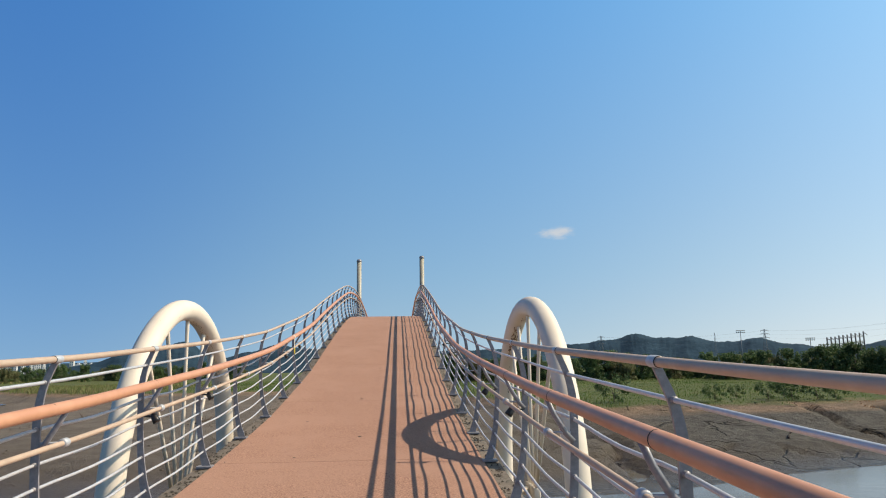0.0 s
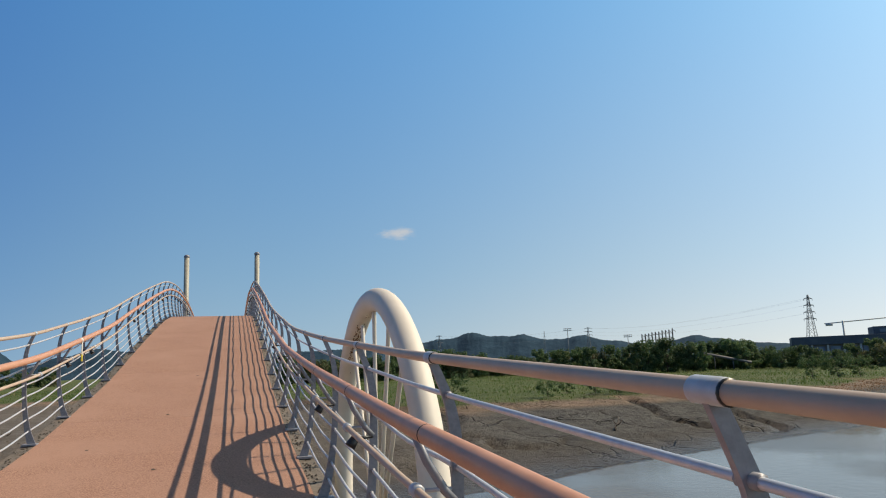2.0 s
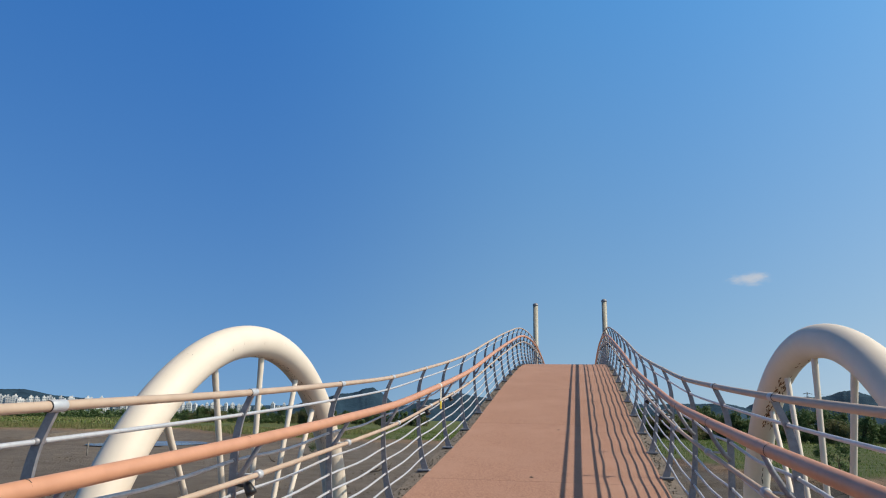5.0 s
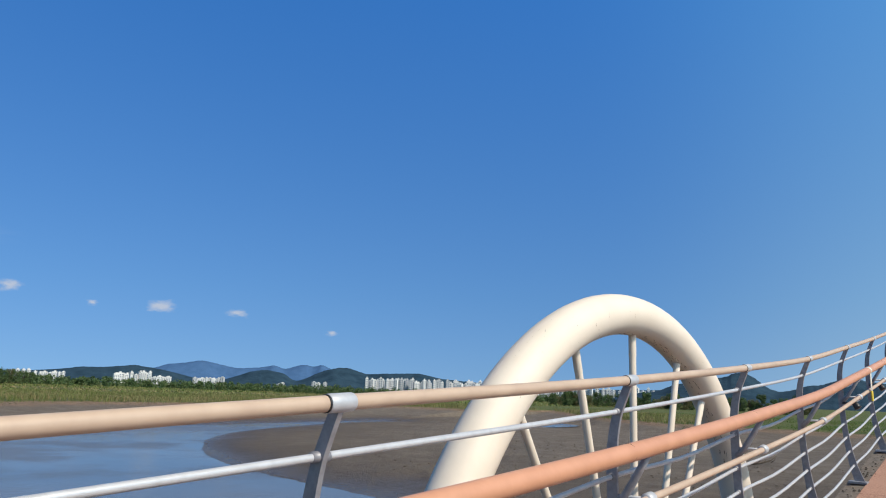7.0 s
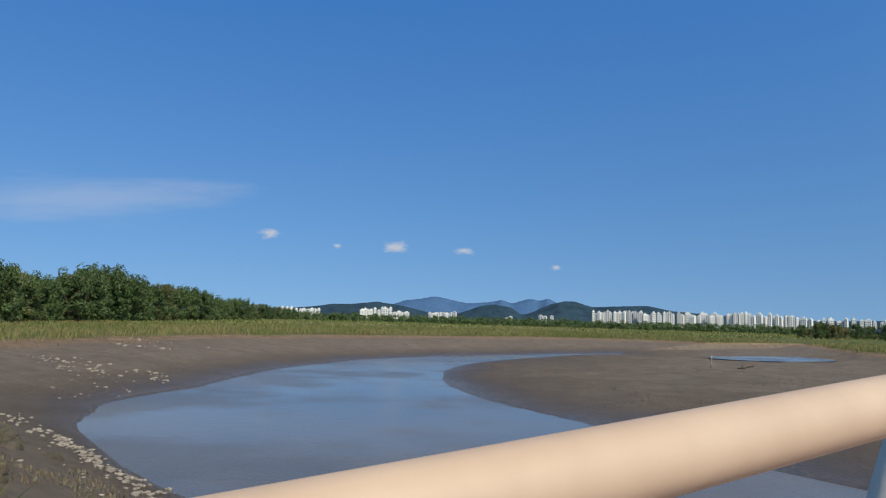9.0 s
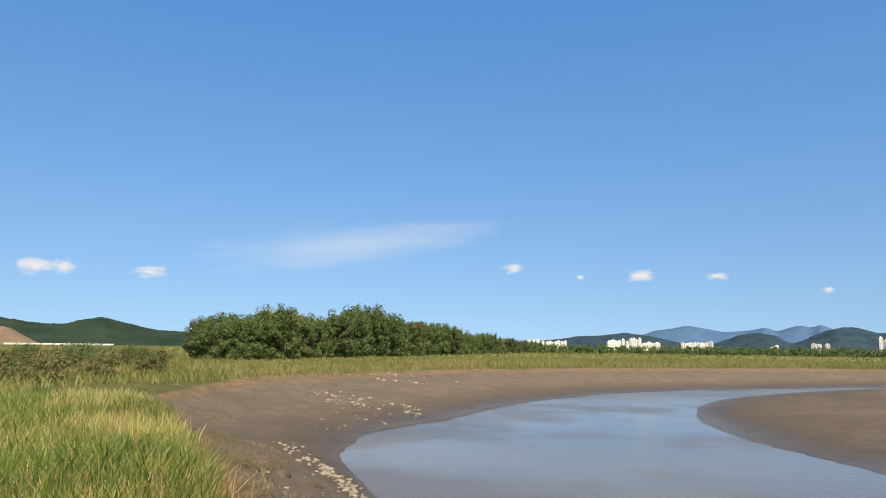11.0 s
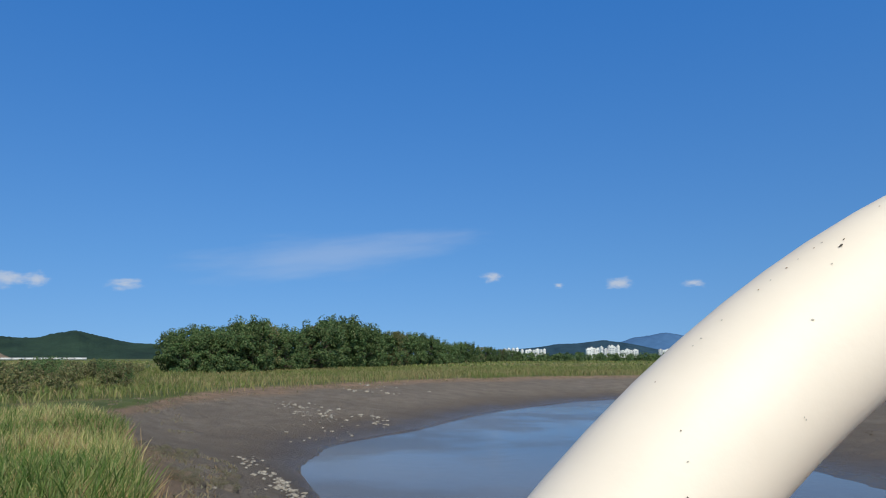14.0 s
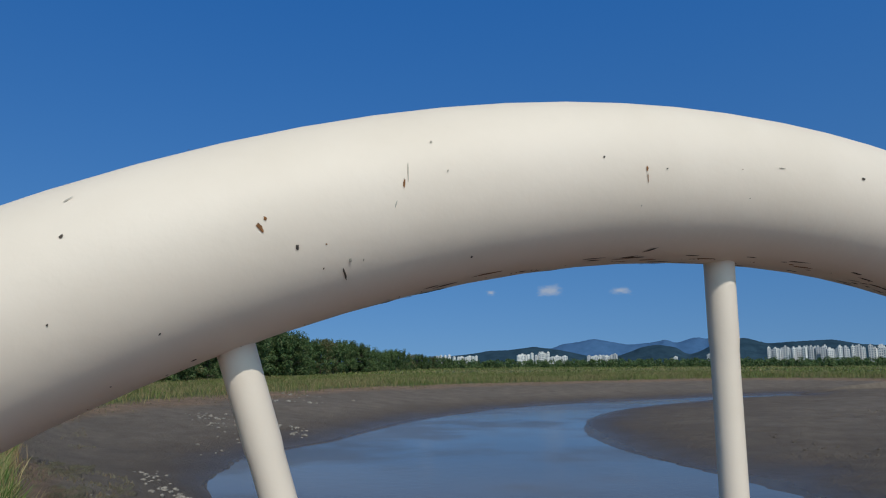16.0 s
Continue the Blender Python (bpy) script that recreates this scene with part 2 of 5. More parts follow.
    def above(low, high):
        r = n.new("ShaderNodeMapRange")
        r.inputs[1].default_value, r.inputs[2].default_value = low, high
        l.new(z.outputs[0], r.inputs[0])
        return r.outputs[0]
    soaked = mix(n, l, 0.7, mud, (0.078, 0.058, 0.042))
    mud = mix(n, l, above(-3.55, -2.7), soaked, mud)
    c = mix(n, l, above(-1.75, -1.5), mud, rusty)
    c = mix(n, l, above(-1.29, -1.13), c, turf)
    l.new(c, b.inputs["Base Color"])
    wet = n.new("ShaderNodeMapRange")
    wet.inputs[1].default_value, wet.inputs[2].default_value, wet.inputs[3].default_value, wet.inputs[4].default_value = -3.78, -3.1, 0.2, 0.85
    l.new(z.outputs[0], wet.inputs[0])
    l.new(wet.outputs[0], b.inputs["Roughness"])
    relief = n.new("ShaderNodeMath")
    relief.operation = "MULTIPLY_ADD"
    relief.inputs[1].default_value = -1.0
    l.new(crack.outputs[0], relief.inputs[0])
    l.new(noise_tex(n, l, p, 1.9, 10, 0.72), relief.inputs[2])
    bump(n, l, b, relief.outputs[0], 1.0, 0.45)
    return m


def water_material():
    m, n, l, b = material("river_water", 0.09, 0, 0.5)
    b.inputs["IOR"].default_value = 1.33
    p = position(n, l)
    silt = ramp(n, l, noise_tex(n, l, p, 0.07, 4, 0.5), [(0.38, (0.105, 0.096, 0.082)), (0.62, (0.145, 0.131, 0.112))])
    l.new(silt, b.inputs["Base Color"])
    calm = n.new("ShaderNodeMapRange")
    calm.inputs[1].default_value, calm.inputs[2].default_value, calm.inputs[3].default_value, calm.inputs[4].default_value = 0.42, 0.6, 0.08, 0.26
    l.new(noise_tex(n, l, p, 0.09, 3, 0.5), calm.inputs[0])
    l.new(calm.outputs[0], b.inputs["Roughness"])
    bump(n, l, b, noise_tex(n, l, p, 2.2, 4, 0.55), 0.25, 0.05)
    return m


GROUND, WATER = ground_material(), water_material()


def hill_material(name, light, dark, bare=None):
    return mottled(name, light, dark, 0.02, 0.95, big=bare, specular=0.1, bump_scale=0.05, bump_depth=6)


# the blue in HILL_BLUE and HILL_MID is distance haze put into the base colour
HILL_BLUE = hill_material("far_mountain_forest_haze", (0.0616, 0.132, 0.264), (0.0493, 0.111, 0.229))
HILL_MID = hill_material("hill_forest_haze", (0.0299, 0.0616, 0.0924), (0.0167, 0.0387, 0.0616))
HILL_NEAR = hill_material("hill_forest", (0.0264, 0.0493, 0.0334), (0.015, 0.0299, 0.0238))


def cloud_material(name, strength, scale, low, high, cover=1.0):
    m = bpy.data.materials.new(name)
    m.use_nodes = True
    n, l = m.node_tree.nodes, m.node_tree.links
    n.remove(n["Principled BSDF"])
    tc = n.new("ShaderNodeTexCoord")
    ln = n.new("ShaderNodeVectorMath")
    ln.operation = "LENGTH"
    l.new(tc.outputs["Object"], ln.inputs[0])
    o = n.new("ShaderNodeObjectInfo")
    sh = n.new("ShaderNodeVectorMath")
    sh.operation = "ADD"
    l.new(tc.outputs["Object"], sh.inputs[0])
    l.new(o.outputs["Location"], sh.inputs[1])
    f = noise_tex(n, l, sh.outputs[0], scale, 5, 0.55)
    a = n.new("ShaderNodeMath")
    a.operation = "SUBTRACT"
    l.new(f, a.inputs[0])
    k = n.new("ShaderNodeMath")
    k.operation = "MULTIPLY"
    k.inputs[1].default_value = 0.62
    l.new(ln.outputs["Value"], k.inputs[0])
    l.new(k.outputs[0], a.inputs[1])
    r = n.new("ShaderNodeMapRange")
    r.interpolation_type = "SMOOTHSTEP"
    r.inputs[1].default_value, r.inputs[2].default_value, r.inputs[4].default_value = low, high, cover
    l.new(a.outputs[0], r.inputs[0])
    e = n.new("ShaderNodeEmission")
    e.inputs[0].default_value, e.inputs[1].default_value = (0.93, 0.95, 1.0, 1), strength
    t = n.new("ShaderNodeBsdfTransparent")
    s = n.new("ShaderNodeMixShader")
    l.new(r.outputs[0], s.inputs[0])
    l.new(t.outputs[0], s.inputs[1])
    l.new(e.outputs[0], s.inputs[2])
    l.new(s.outputs[0], n["Material Output"].inputs[0])
    return m


CLOUD = cloud_material("cloud_puff", 0.80, 1.3, -0.06, 0.48, 0.68)
WISP = cloud_material("cloud_wisp", 0.85, 1.1, -0.12, 0.5, 0.23)


# ---- mesh helpers ----
def part(name, bm, mat, parent=None, label="", smooth=True):
    """Links a bmesh, or a ready mesh, as one object."""
    if isinstance(bm, bpy.types.Mesh):
        me = bm
    else:
        me = bpy.data.meshes.new(name)
        bm.to_mesh(me)
        bm.free()
        if smooth:
            me.polygons.foreach_set("use_smooth", [True] * len(me.polygons))
    if not me.materials:
        me.materials.append(mat)
    ob = new(name, me)
    if parent:
        ob.parent = parent
    if label:
        ob["label"] = label
    return ob


def raw_mesh(name, verts, faces, mat, smooth=False):
    me = bpy.data.meshes.new(name)
    me.from_pydata(verts if isinstance(verts, list) else verts.tolist(), [], faces if isinstance(faces, list) else faces.tolist())
    if smooth:
        me.polygons.foreach_set("use_smooth", [True] * len(me.polygons))
    me.materials.append(mat)
    return me


def tube(bm, pts, r, sides=10, caps=True):
    """A round bar along a line of points; r may be one radius or one a point."""
    pts = [Vector(p) for p in pts]
    rs = r if isinstance(r, (list, tuple)) else [r] * len(pts)
    rings, ref = [], None
    for k, p in enumerate(pts):
        d = (pts[min(k + 1, len(pts) - 1)] - pts[max(k - 1, 0)]).normalized()
        if ref is None:
            ref = Vector((0, 0, 1)) if abs(d.z) < 0.9 else Vector((1, 0, 0))
        u = (ref - d * ref.dot(d)).normalized()
        ref, w = u, d.cross(u)
        rings.append([bm.verts.new(p + (u * math.cos(2 * math.pi * s / sides) + w * math.sin(2 * math.pi * s / sides)) * rs[k]) for s in range(sides)])
    for a, b in zip(rings, rings[1:]):
        for s in range(sides):
            bm.faces.new((a[s], a[(s + 1) % sides], b[(s + 1) % sides], b[s]))
    if caps:
        bm.faces.new(rings[0][::-1])
        bm.faces.new(rings[-1])
    return bm


def box(bm, x0, x1, y0, y1, z0, z1, bevel=0.0):
    m = pose((x0 + x1) / 2, (y0 + y1) / 2, (z0 + z1) / 2) @ Matrix.Diagonal((x1 - x0, y1 - y0, z1 - z0, 1))
    made = bmesh.ops.create_cube(bm, size=1, matrix=m)
    if bevel:
        edges = list({e for v in made["verts"] for e in v.link_edges})
        bmesh.ops.bevel(bm, geom=edges, offset=bevel, segments=2, affect="EDGES", profile=0.6)
    return bm


def lattice_hash(ix, iy, seed):
    h = np.sin(ix * 127.1 + iy * 311.7 + seed * 74.7) * 43758.5453
    return h - np.floor(h)


def value_noise(x, y, seed=0):
    ix, iy = np.floor(x), np.floor(y)
    fx, fy = x - ix, y - iy
    fx, fy = fx * fx * (3 - 2 * fx), fy * fy * (3 - 2 * fy)
    a, b = lattice_hash(ix, iy, seed), lattice_hash(ix + 1, iy, seed)
    c, d = lattice_hash(ix, iy + 1, seed), lattice_hash(ix + 1, iy + 1, seed)
    return a + (b - a) * fx + (c - a) * fy + (a - b - c + d) * fx * fy


def fbm(x, y, octaves=4, seed=0):
    total, amp = 0, 0.5
    for k in range(octaves):
        total = total + amp * (value_noise(x * 2 ** k + 17.3 * k, y * 2 ** k - 9.1 * k, seed + k) - 0.5)
        amp *= 0.5
    return total


def smooth(a, b, v):
    t = np.clip((v - a) / (b - a), 0, 1)
    return t * t * (3 - 2 * t)


def bearing(az, dist, z=0.0):
    """A place by its angle to the left of the bridge's line and its distance."""
    return (-math.sin(radians(az)) * dist, 6 + math.cos(radians(az)) * dist, z)


# ---- ground and river ----
WATER_Z = -3.8
SOUTH_SHORE = [(420, 110), (250, 62), (120, 27), (60, 18), (20, 13.5), (-10, 14.2), (-24, 14.6), (-32, 13.5), (-42.5, 12.9), (-48, 14.1), (-54.4, 16.4), (-59.5, 20.5),
               (-64, 25), (-76.5, 34.3), (-90, 48.2), (-99, 62), (-104, 76), (-107, 94), (-110, 112), (-112, 128)]
NORTH_SHORE = [(-107.5, 128), (-104, 106), (-96.3, 86.5), (-85.5, 68), (-76, 58), (-69.5, 53), (-60, 47), (-49, 43), (-38, 41.1), (-25, 38.6), (-19, 38.0),
               (0, 37.4), (11.5, 38.2), (16, 40), (20, 42.2), (24, 43.9), (31, 46), (38.5, 48.7), (48, 52), (60, 56), (90, 66), (125, 80), (250, 127), (420, 190)]


def rounded(line, n=4):
    """A smooth line through the given points."""
    out = []
    for k in range(len(line) - 1):
        a, b, c, d = (np.array(line[min(max(i, 0), len(line) - 1)], float) for i in (k - 1, k, k + 1, k + 2))
        for t in np.arange(n) / n:
            out.append(tuple(0.5 * (2 * b + (c - a) * t + (2 * a - 5 * b + 4 * c - d) * t ** 2 + (3 * b - a - 3 * c + d) * t ** 3)))
    return out + [line[-1]]


SOUTH_SHORE, NORTH_SHORE = rounded(SOUTH_SHORE), rounded(NORTH_SHORE)


def line_distance(px, py, line):
    best = np.full(px.shape, 1e9)
    for (ax, ay), (bx, by) in zip(line, line[1:]):
        dx, dy = bx - ax, by - ay
        t = np.clip(((px - ax) * dx + (py - ay) * dy) / (dx * dx + dy * dy), 0, 1)
        best = np.minimum(best, np.hypot(px - ax - t * dx, py - ay - t * dy))
    return best


def in_river(px, py):
    ring = SOUTH_SHORE + NORTH_SHORE
    inside = np.zeros(px.shape, bool)
    for (ax, ay), (bx, by) in zip(ring, ring[1:] + ring[:1]):
        if ay != by:
            inside ^= ((ay > py) != (by > py)) & (px < (bx - ax) * (py - ay) / (by - ay) + ax)
    return inside


def ground_z(px, py):
    px, py = np.asarray(px, float), np.asarray(py, float)
    wob = 1.6 * fbm(px / 7, py / 7, 3, 5)
    ds, dn = line_distance(px, py, SOUTH_SHORE) + wob, line_distance(px, py, NORTH_SHORE) + wob
    inside = in_river(px, py)
    # the near and western bank
    width = 9 + 22 * smooth(-36, -58, px) * smooth(-4, 8, py)
    south = WATER_Z + 2.75 * np.clip(ds / width, 0, 1) ** 0.85
    # the mud bar and the far bank
    edge = np.interp(px, (-140, -110, -90, -70, -50, -20, 0, 8, 16), (215, 196, 172, 146, 134, 132, 122, 98, 68)) + np.maximum(0, px - 60) * 0.5
    bar = WATER_Z + 0.75 * (1 - np.exp(-np.maximum(dn, 0) / 8)) + 0.012 * np.minimum(dn, 40)
    slope = WATER_Z + 2.75 * np.clip(dn / 26, 0, 1) ** 0.8
    east = smooth(0, 22, px)
    north = bar * (1 - east) + slope * east
    north = north + (-1.05 - north) * smooth(-14, 2, py - edge)
    z = np.where(dn < ds, north, south)
    d = np.minimum(ds, dn)
    dry = smooth(0, 6, d)
    flat = smooth(-1.35, -1.05, z)
    # gullies cut into the mud by the tide
    wx, wy = px + 9 * fbm(px / 10, py / 10, 3, 9), py + 9 * fbm(px / 10, py / 10, 3, 19)
    vein = np.abs(value_noise(wx / 7.5, wy / 15, 31) - 0.5) * 2
    twig = np.abs(value_noise(wx / 3.4, wy / 5.5, 33) - 0.5) * 2
    gully = np.maximum(0, 1 - vein * 6.5) + 0.5 * np.maximum(0, 1 - twig * 5) * smooth(0.4, 0.6, value_noise(px / 14, py / 14, 35))
    lumps = fbm(px / 3.4, py / 3.4, 4, 2) * (0.32 + 0.3 * east) + fbm(px / 1.3, py / 1.3, 2, 12) * 0.12
    z = z + dry * (1 - flat) * (lumps + 0.5 * fbm(px / 13, py / 13, 2, 7) - gully * (0.12 + 1.2 * east))
    z = z + flat * 0.25 * fbm(px / 9, py / 9, 3, 4)
    # a small pool left on the bar
    pool = ((px + 76) / 9) ** 2 + ((py - 128) / 16) ** 2
    z = np.where((pool < 1.6) & (dn < ds), z + (-2.95 - z) * smooth(1.6, 0.9, pool), z)
    # the earth bank on which the bridge's end rests
    z = z + smooth(-2, -14, py) * smooth(9, 3, np.abs(px)) * 1.4
    return np.where(inside, WATER_Z - np.minimum(1.4, 0.05 + 0.16 * np.minimum(line_distance(px, py, SOUTH_SHORE), line_distance(px, py, NORTH_SHORE))), z)


def spread(lo, hi, step, far):
    fine = list(np.arange(lo, hi + step / 2, step))
    for sign in (-1, 1):
        p, s = (lo if sign < 0 else hi), step
        while abs(p) < far:
            s *= 1.17
            p += sign * s
            fine.append(p)
    return np.array(sorted(fine))


def build_ground():
    xs, ys = spread(-112, 72, 0.55, 4800), spread(-8, 124, 0.55, 4800)
    gx, gy = np.meshgrid(xs, ys)
    gz = ground_z(gx, gy)
    verts = np.stack([gx.ravel(), gy.ravel(), gz.ravel()], 1)
    i = np.arange(len(ys) - 1)[:, None] * len(xs) + np.arange(len(xs) - 1)[None]
    faces = np.stack([i, i + 1, i + 1 + len(xs), i + len(xs)], -1).reshape(-1, 4)
    tagged(part("ground", raw_mesh("ground", verts, faces, GROUND, True), GROUND), "brown tidal mud banks rising to grassy flat land", "ground", kind="structure")
    ring = [(500, 60), (140, 10), (-30, 4), (-50, 6), (-80, 20), (-140, 90), (-140, 230), (-60, 230), (-60, 80), (0, 60), (140, 110), (500, 260)]
    bm = bmesh.new()
    bm.faces.new([bm.verts.new((x, y, WATER_Z)) for x, y in ring])
    tagged(part("water", bm, WATER, smooth=False), "calm silty grey-blue tidal river water", "river", kind="structure")

    bm = bmesh.new()
    bm.faces.new([bm.verts.new((-76 + 8.4 * math.cos(a), 128 + 14.5 * math.sin(a), -2.78)) for a in np.linspace(0, 6.283, 33)[:-1]])
    tagged(part("tide_pool", bm, WATER, smooth=False), "shallow pool of grey water left on the mud bar", "water", kind="structure")


build_ground()

# ---- the footbridge ----
DECK_LINE = [(-40, 0.55), (-15, 0.78), (-5, 0.88), (2.7, 1.03), (6.8, 1.21), (8.37, 1.31), (9.84, 1.41), (11.34, 1.53), (12.87, 1.67), (14.3, 1.85),
             (15.9, 2.06), (17.6, 2.31), (20, 2.74), (23, 3.26), (25.7, 3.70), (27.3, 3.94), (29.4, 4.18), (33, 4.42), (37, 4.48), (43, 4.28),
             (50, 3.75), (60, 2.9), (75, 1.6), (90, 0.6), (110, -0.4)]
DECK_Y, DECK_Z = np.array([p[0] for p in DECK_LINE], float), np.array([p[1] for p in DECK_LINE], float)


def deck_z(y):
    """The deck's height, a smooth curve through the levels above."""
    k = int(np.clip(np.searchsorted(DECK_Y, y) - 1, 1, len(DECK_Y) - 3))
    y0, y1 = DECK_Y[k], DECK_Y[k + 1]
    m0 = (DECK_Z[k + 1] - DECK_Z[k - 1]) / (DECK_Y[k + 1] - DECK_Y[k - 1])
    m1 = (DECK_Z[k + 2] - DECK_Z[k]) / (DECK_Y[k + 2] - DECK_Y[k])
    h, t = y1 - y0, (y - y0) / (y1 - y0)
    return ((2 * t ** 3 - 3 * t ** 2 + 1) * DECK_Z[k] + (t ** 3 - 2 * t ** 2 + t) * h * m0 + (3 * t ** 2 - 2 * t ** 3) * DECK_Z[k + 1] + (t ** 3 - t ** 2) * h * m1)


def axis_x(y):
    """The bridge's middle, which drifts a little to the left."""
    return -0.006 - 0.0046 * (y - 8.4)


DECK_HALF = 1.25


def strip(name, section, mat, parent, ys, label=""):
    """A bar of that cross-section (offset from the middle, height above the deck) laid along the deck."""
    bm = bmesh.new()
    rows = [[bm.verts.new((axis_x(y) + dx, y, deck_z(y) + dz)) for dx, dz in section] for y in ys]
    n = len(section)
    for a, b in zip(rows, rows[1:]):
        for s in range(n):
            bm.faces.new((a[s], b[s], b[(s + 1) % n], a[(s + 1) % n]))
    bm.faces.new(rows[0])
    bm.faces.new(rows[-1][::-1])
    return part(name, bm, mat, parent, label, smooth=False)


bridge = tagged(new("footbridge"), "arched footbridge with a worn salmon-pink coated deck", "bridge", kind="structure")
bay = np.arange(-14, 100.1, 4.0)
for a, b in zip(bay, bay[1:]):
    strip("deck_slab", [(-DECK_HALF, 0), (DECK_HALF, 0), (DECK_HALF, -0.06), (-DECK_HALF, -0.06)], DECK, bridge, np.linspace(a + 0.003, b - 0.003, 9))
whole = np.arange(-14, 100.1, 0.5)
for s in (-1, 1):
    strip("edge_strip", [(s * 1.252, -0.01), (s * 1.40, -0.02), (s * 1.42, -0.05), (s * 1.42, -0.2), (s * 1.252, -0.2)][::s], CONCRETE, bridge, whole, "weathered grey concrete edge")
    strip("girder", [(s * 0.9, -0.205), (s * 1.15, -0.205), (s * 1.15, -0.75), (s * 0.9, -0.75)][::s], ARCH_PAINT, bridge, whole, "cream steel girder")
strip("soffit", [(-1.25, -0.065), (1.25, -0.065), (1.25, -0.2), (-1.25, -0.2)], CONCRETE, bridge, whole)

POST_Y = [8.362 + 1.505 * k for k in range(-13, 55)]
SECTION = [(1.295, 0.0), (1.325, 0.09), (1.352, 0.20), (1.376, 0.36), (1.39, 0.52), (1.396, 0.66), (1.398, 0.78), (1.397, 0.86), (1.39, 0.93), (1.375, 1.0), (1.352, 1.06), (1.323, 1.128)]


def post_mesh(s):
    """A curved flat steel plate, a little wider at the foot."""
    bm = bmesh.new()
    rows = []
    widths = (0.08, 0.066, 0.054, 0.046, 0.043, 0.042, 0.042, 0.042, 0.039, 0.036, 0.034, 0.032)
    for (x, z), (w, _) in zip(rounded(SECTION, 3), rounded([(w / 2, 0.0) for w in widths], 3)):
        t = 0.007
        rows.append([bm.verts.new((s * (x + dx), dy, z)) for dx, dy in ((-w, -t), (w, -t), (w, t), (-w, t))])
    for a, b in zip(rows, rows[1:]):
        for q in range(4):
            bm.faces.new((a[q], a[(q + 1) % 4], b[(q + 1) % 4], b[q]))
    bm.faces.new(rows[0][::-1])
    bm.faces.new(rows[-1])
    bmesh.ops.recalc_face_normals(bm, faces=bm.faces)
    me = bpy.data.meshes.new("post")
    bm.to_mesh(me)
    bm.free()
    me.materials.append(POST_STEEL)
    return me


def simple_mesh(name, build, mat, smooth_shade=True):
    bm = bmesh.new()
    build(bm)
    me = bpy.data.meshes.new(name)
    bm.to_mesh(me)
    bm.free()
    if smooth_shade:
        me.polygons.foreach_set("use_smooth", [True] * len(me.polygons))
    me.materials.append(mat)
    return me


def floodlight(bm, s):
    """A small black spotlight under the middle rail."""
    tube(bm, [(s * 1.39, -0.005, 0.655), (s * 1.285, -0.035, 0.65)], 0.009, 6)
    tube(bm, [(s * 1.30, -0.035, 0.672), (s * 1.295, -0.035, 0.66), (s * 1.275, -0.038, 0.63), (s * 1.262, -0.04, 0.612)], [0.012, 0.022, 0.028, 0.03], 10)


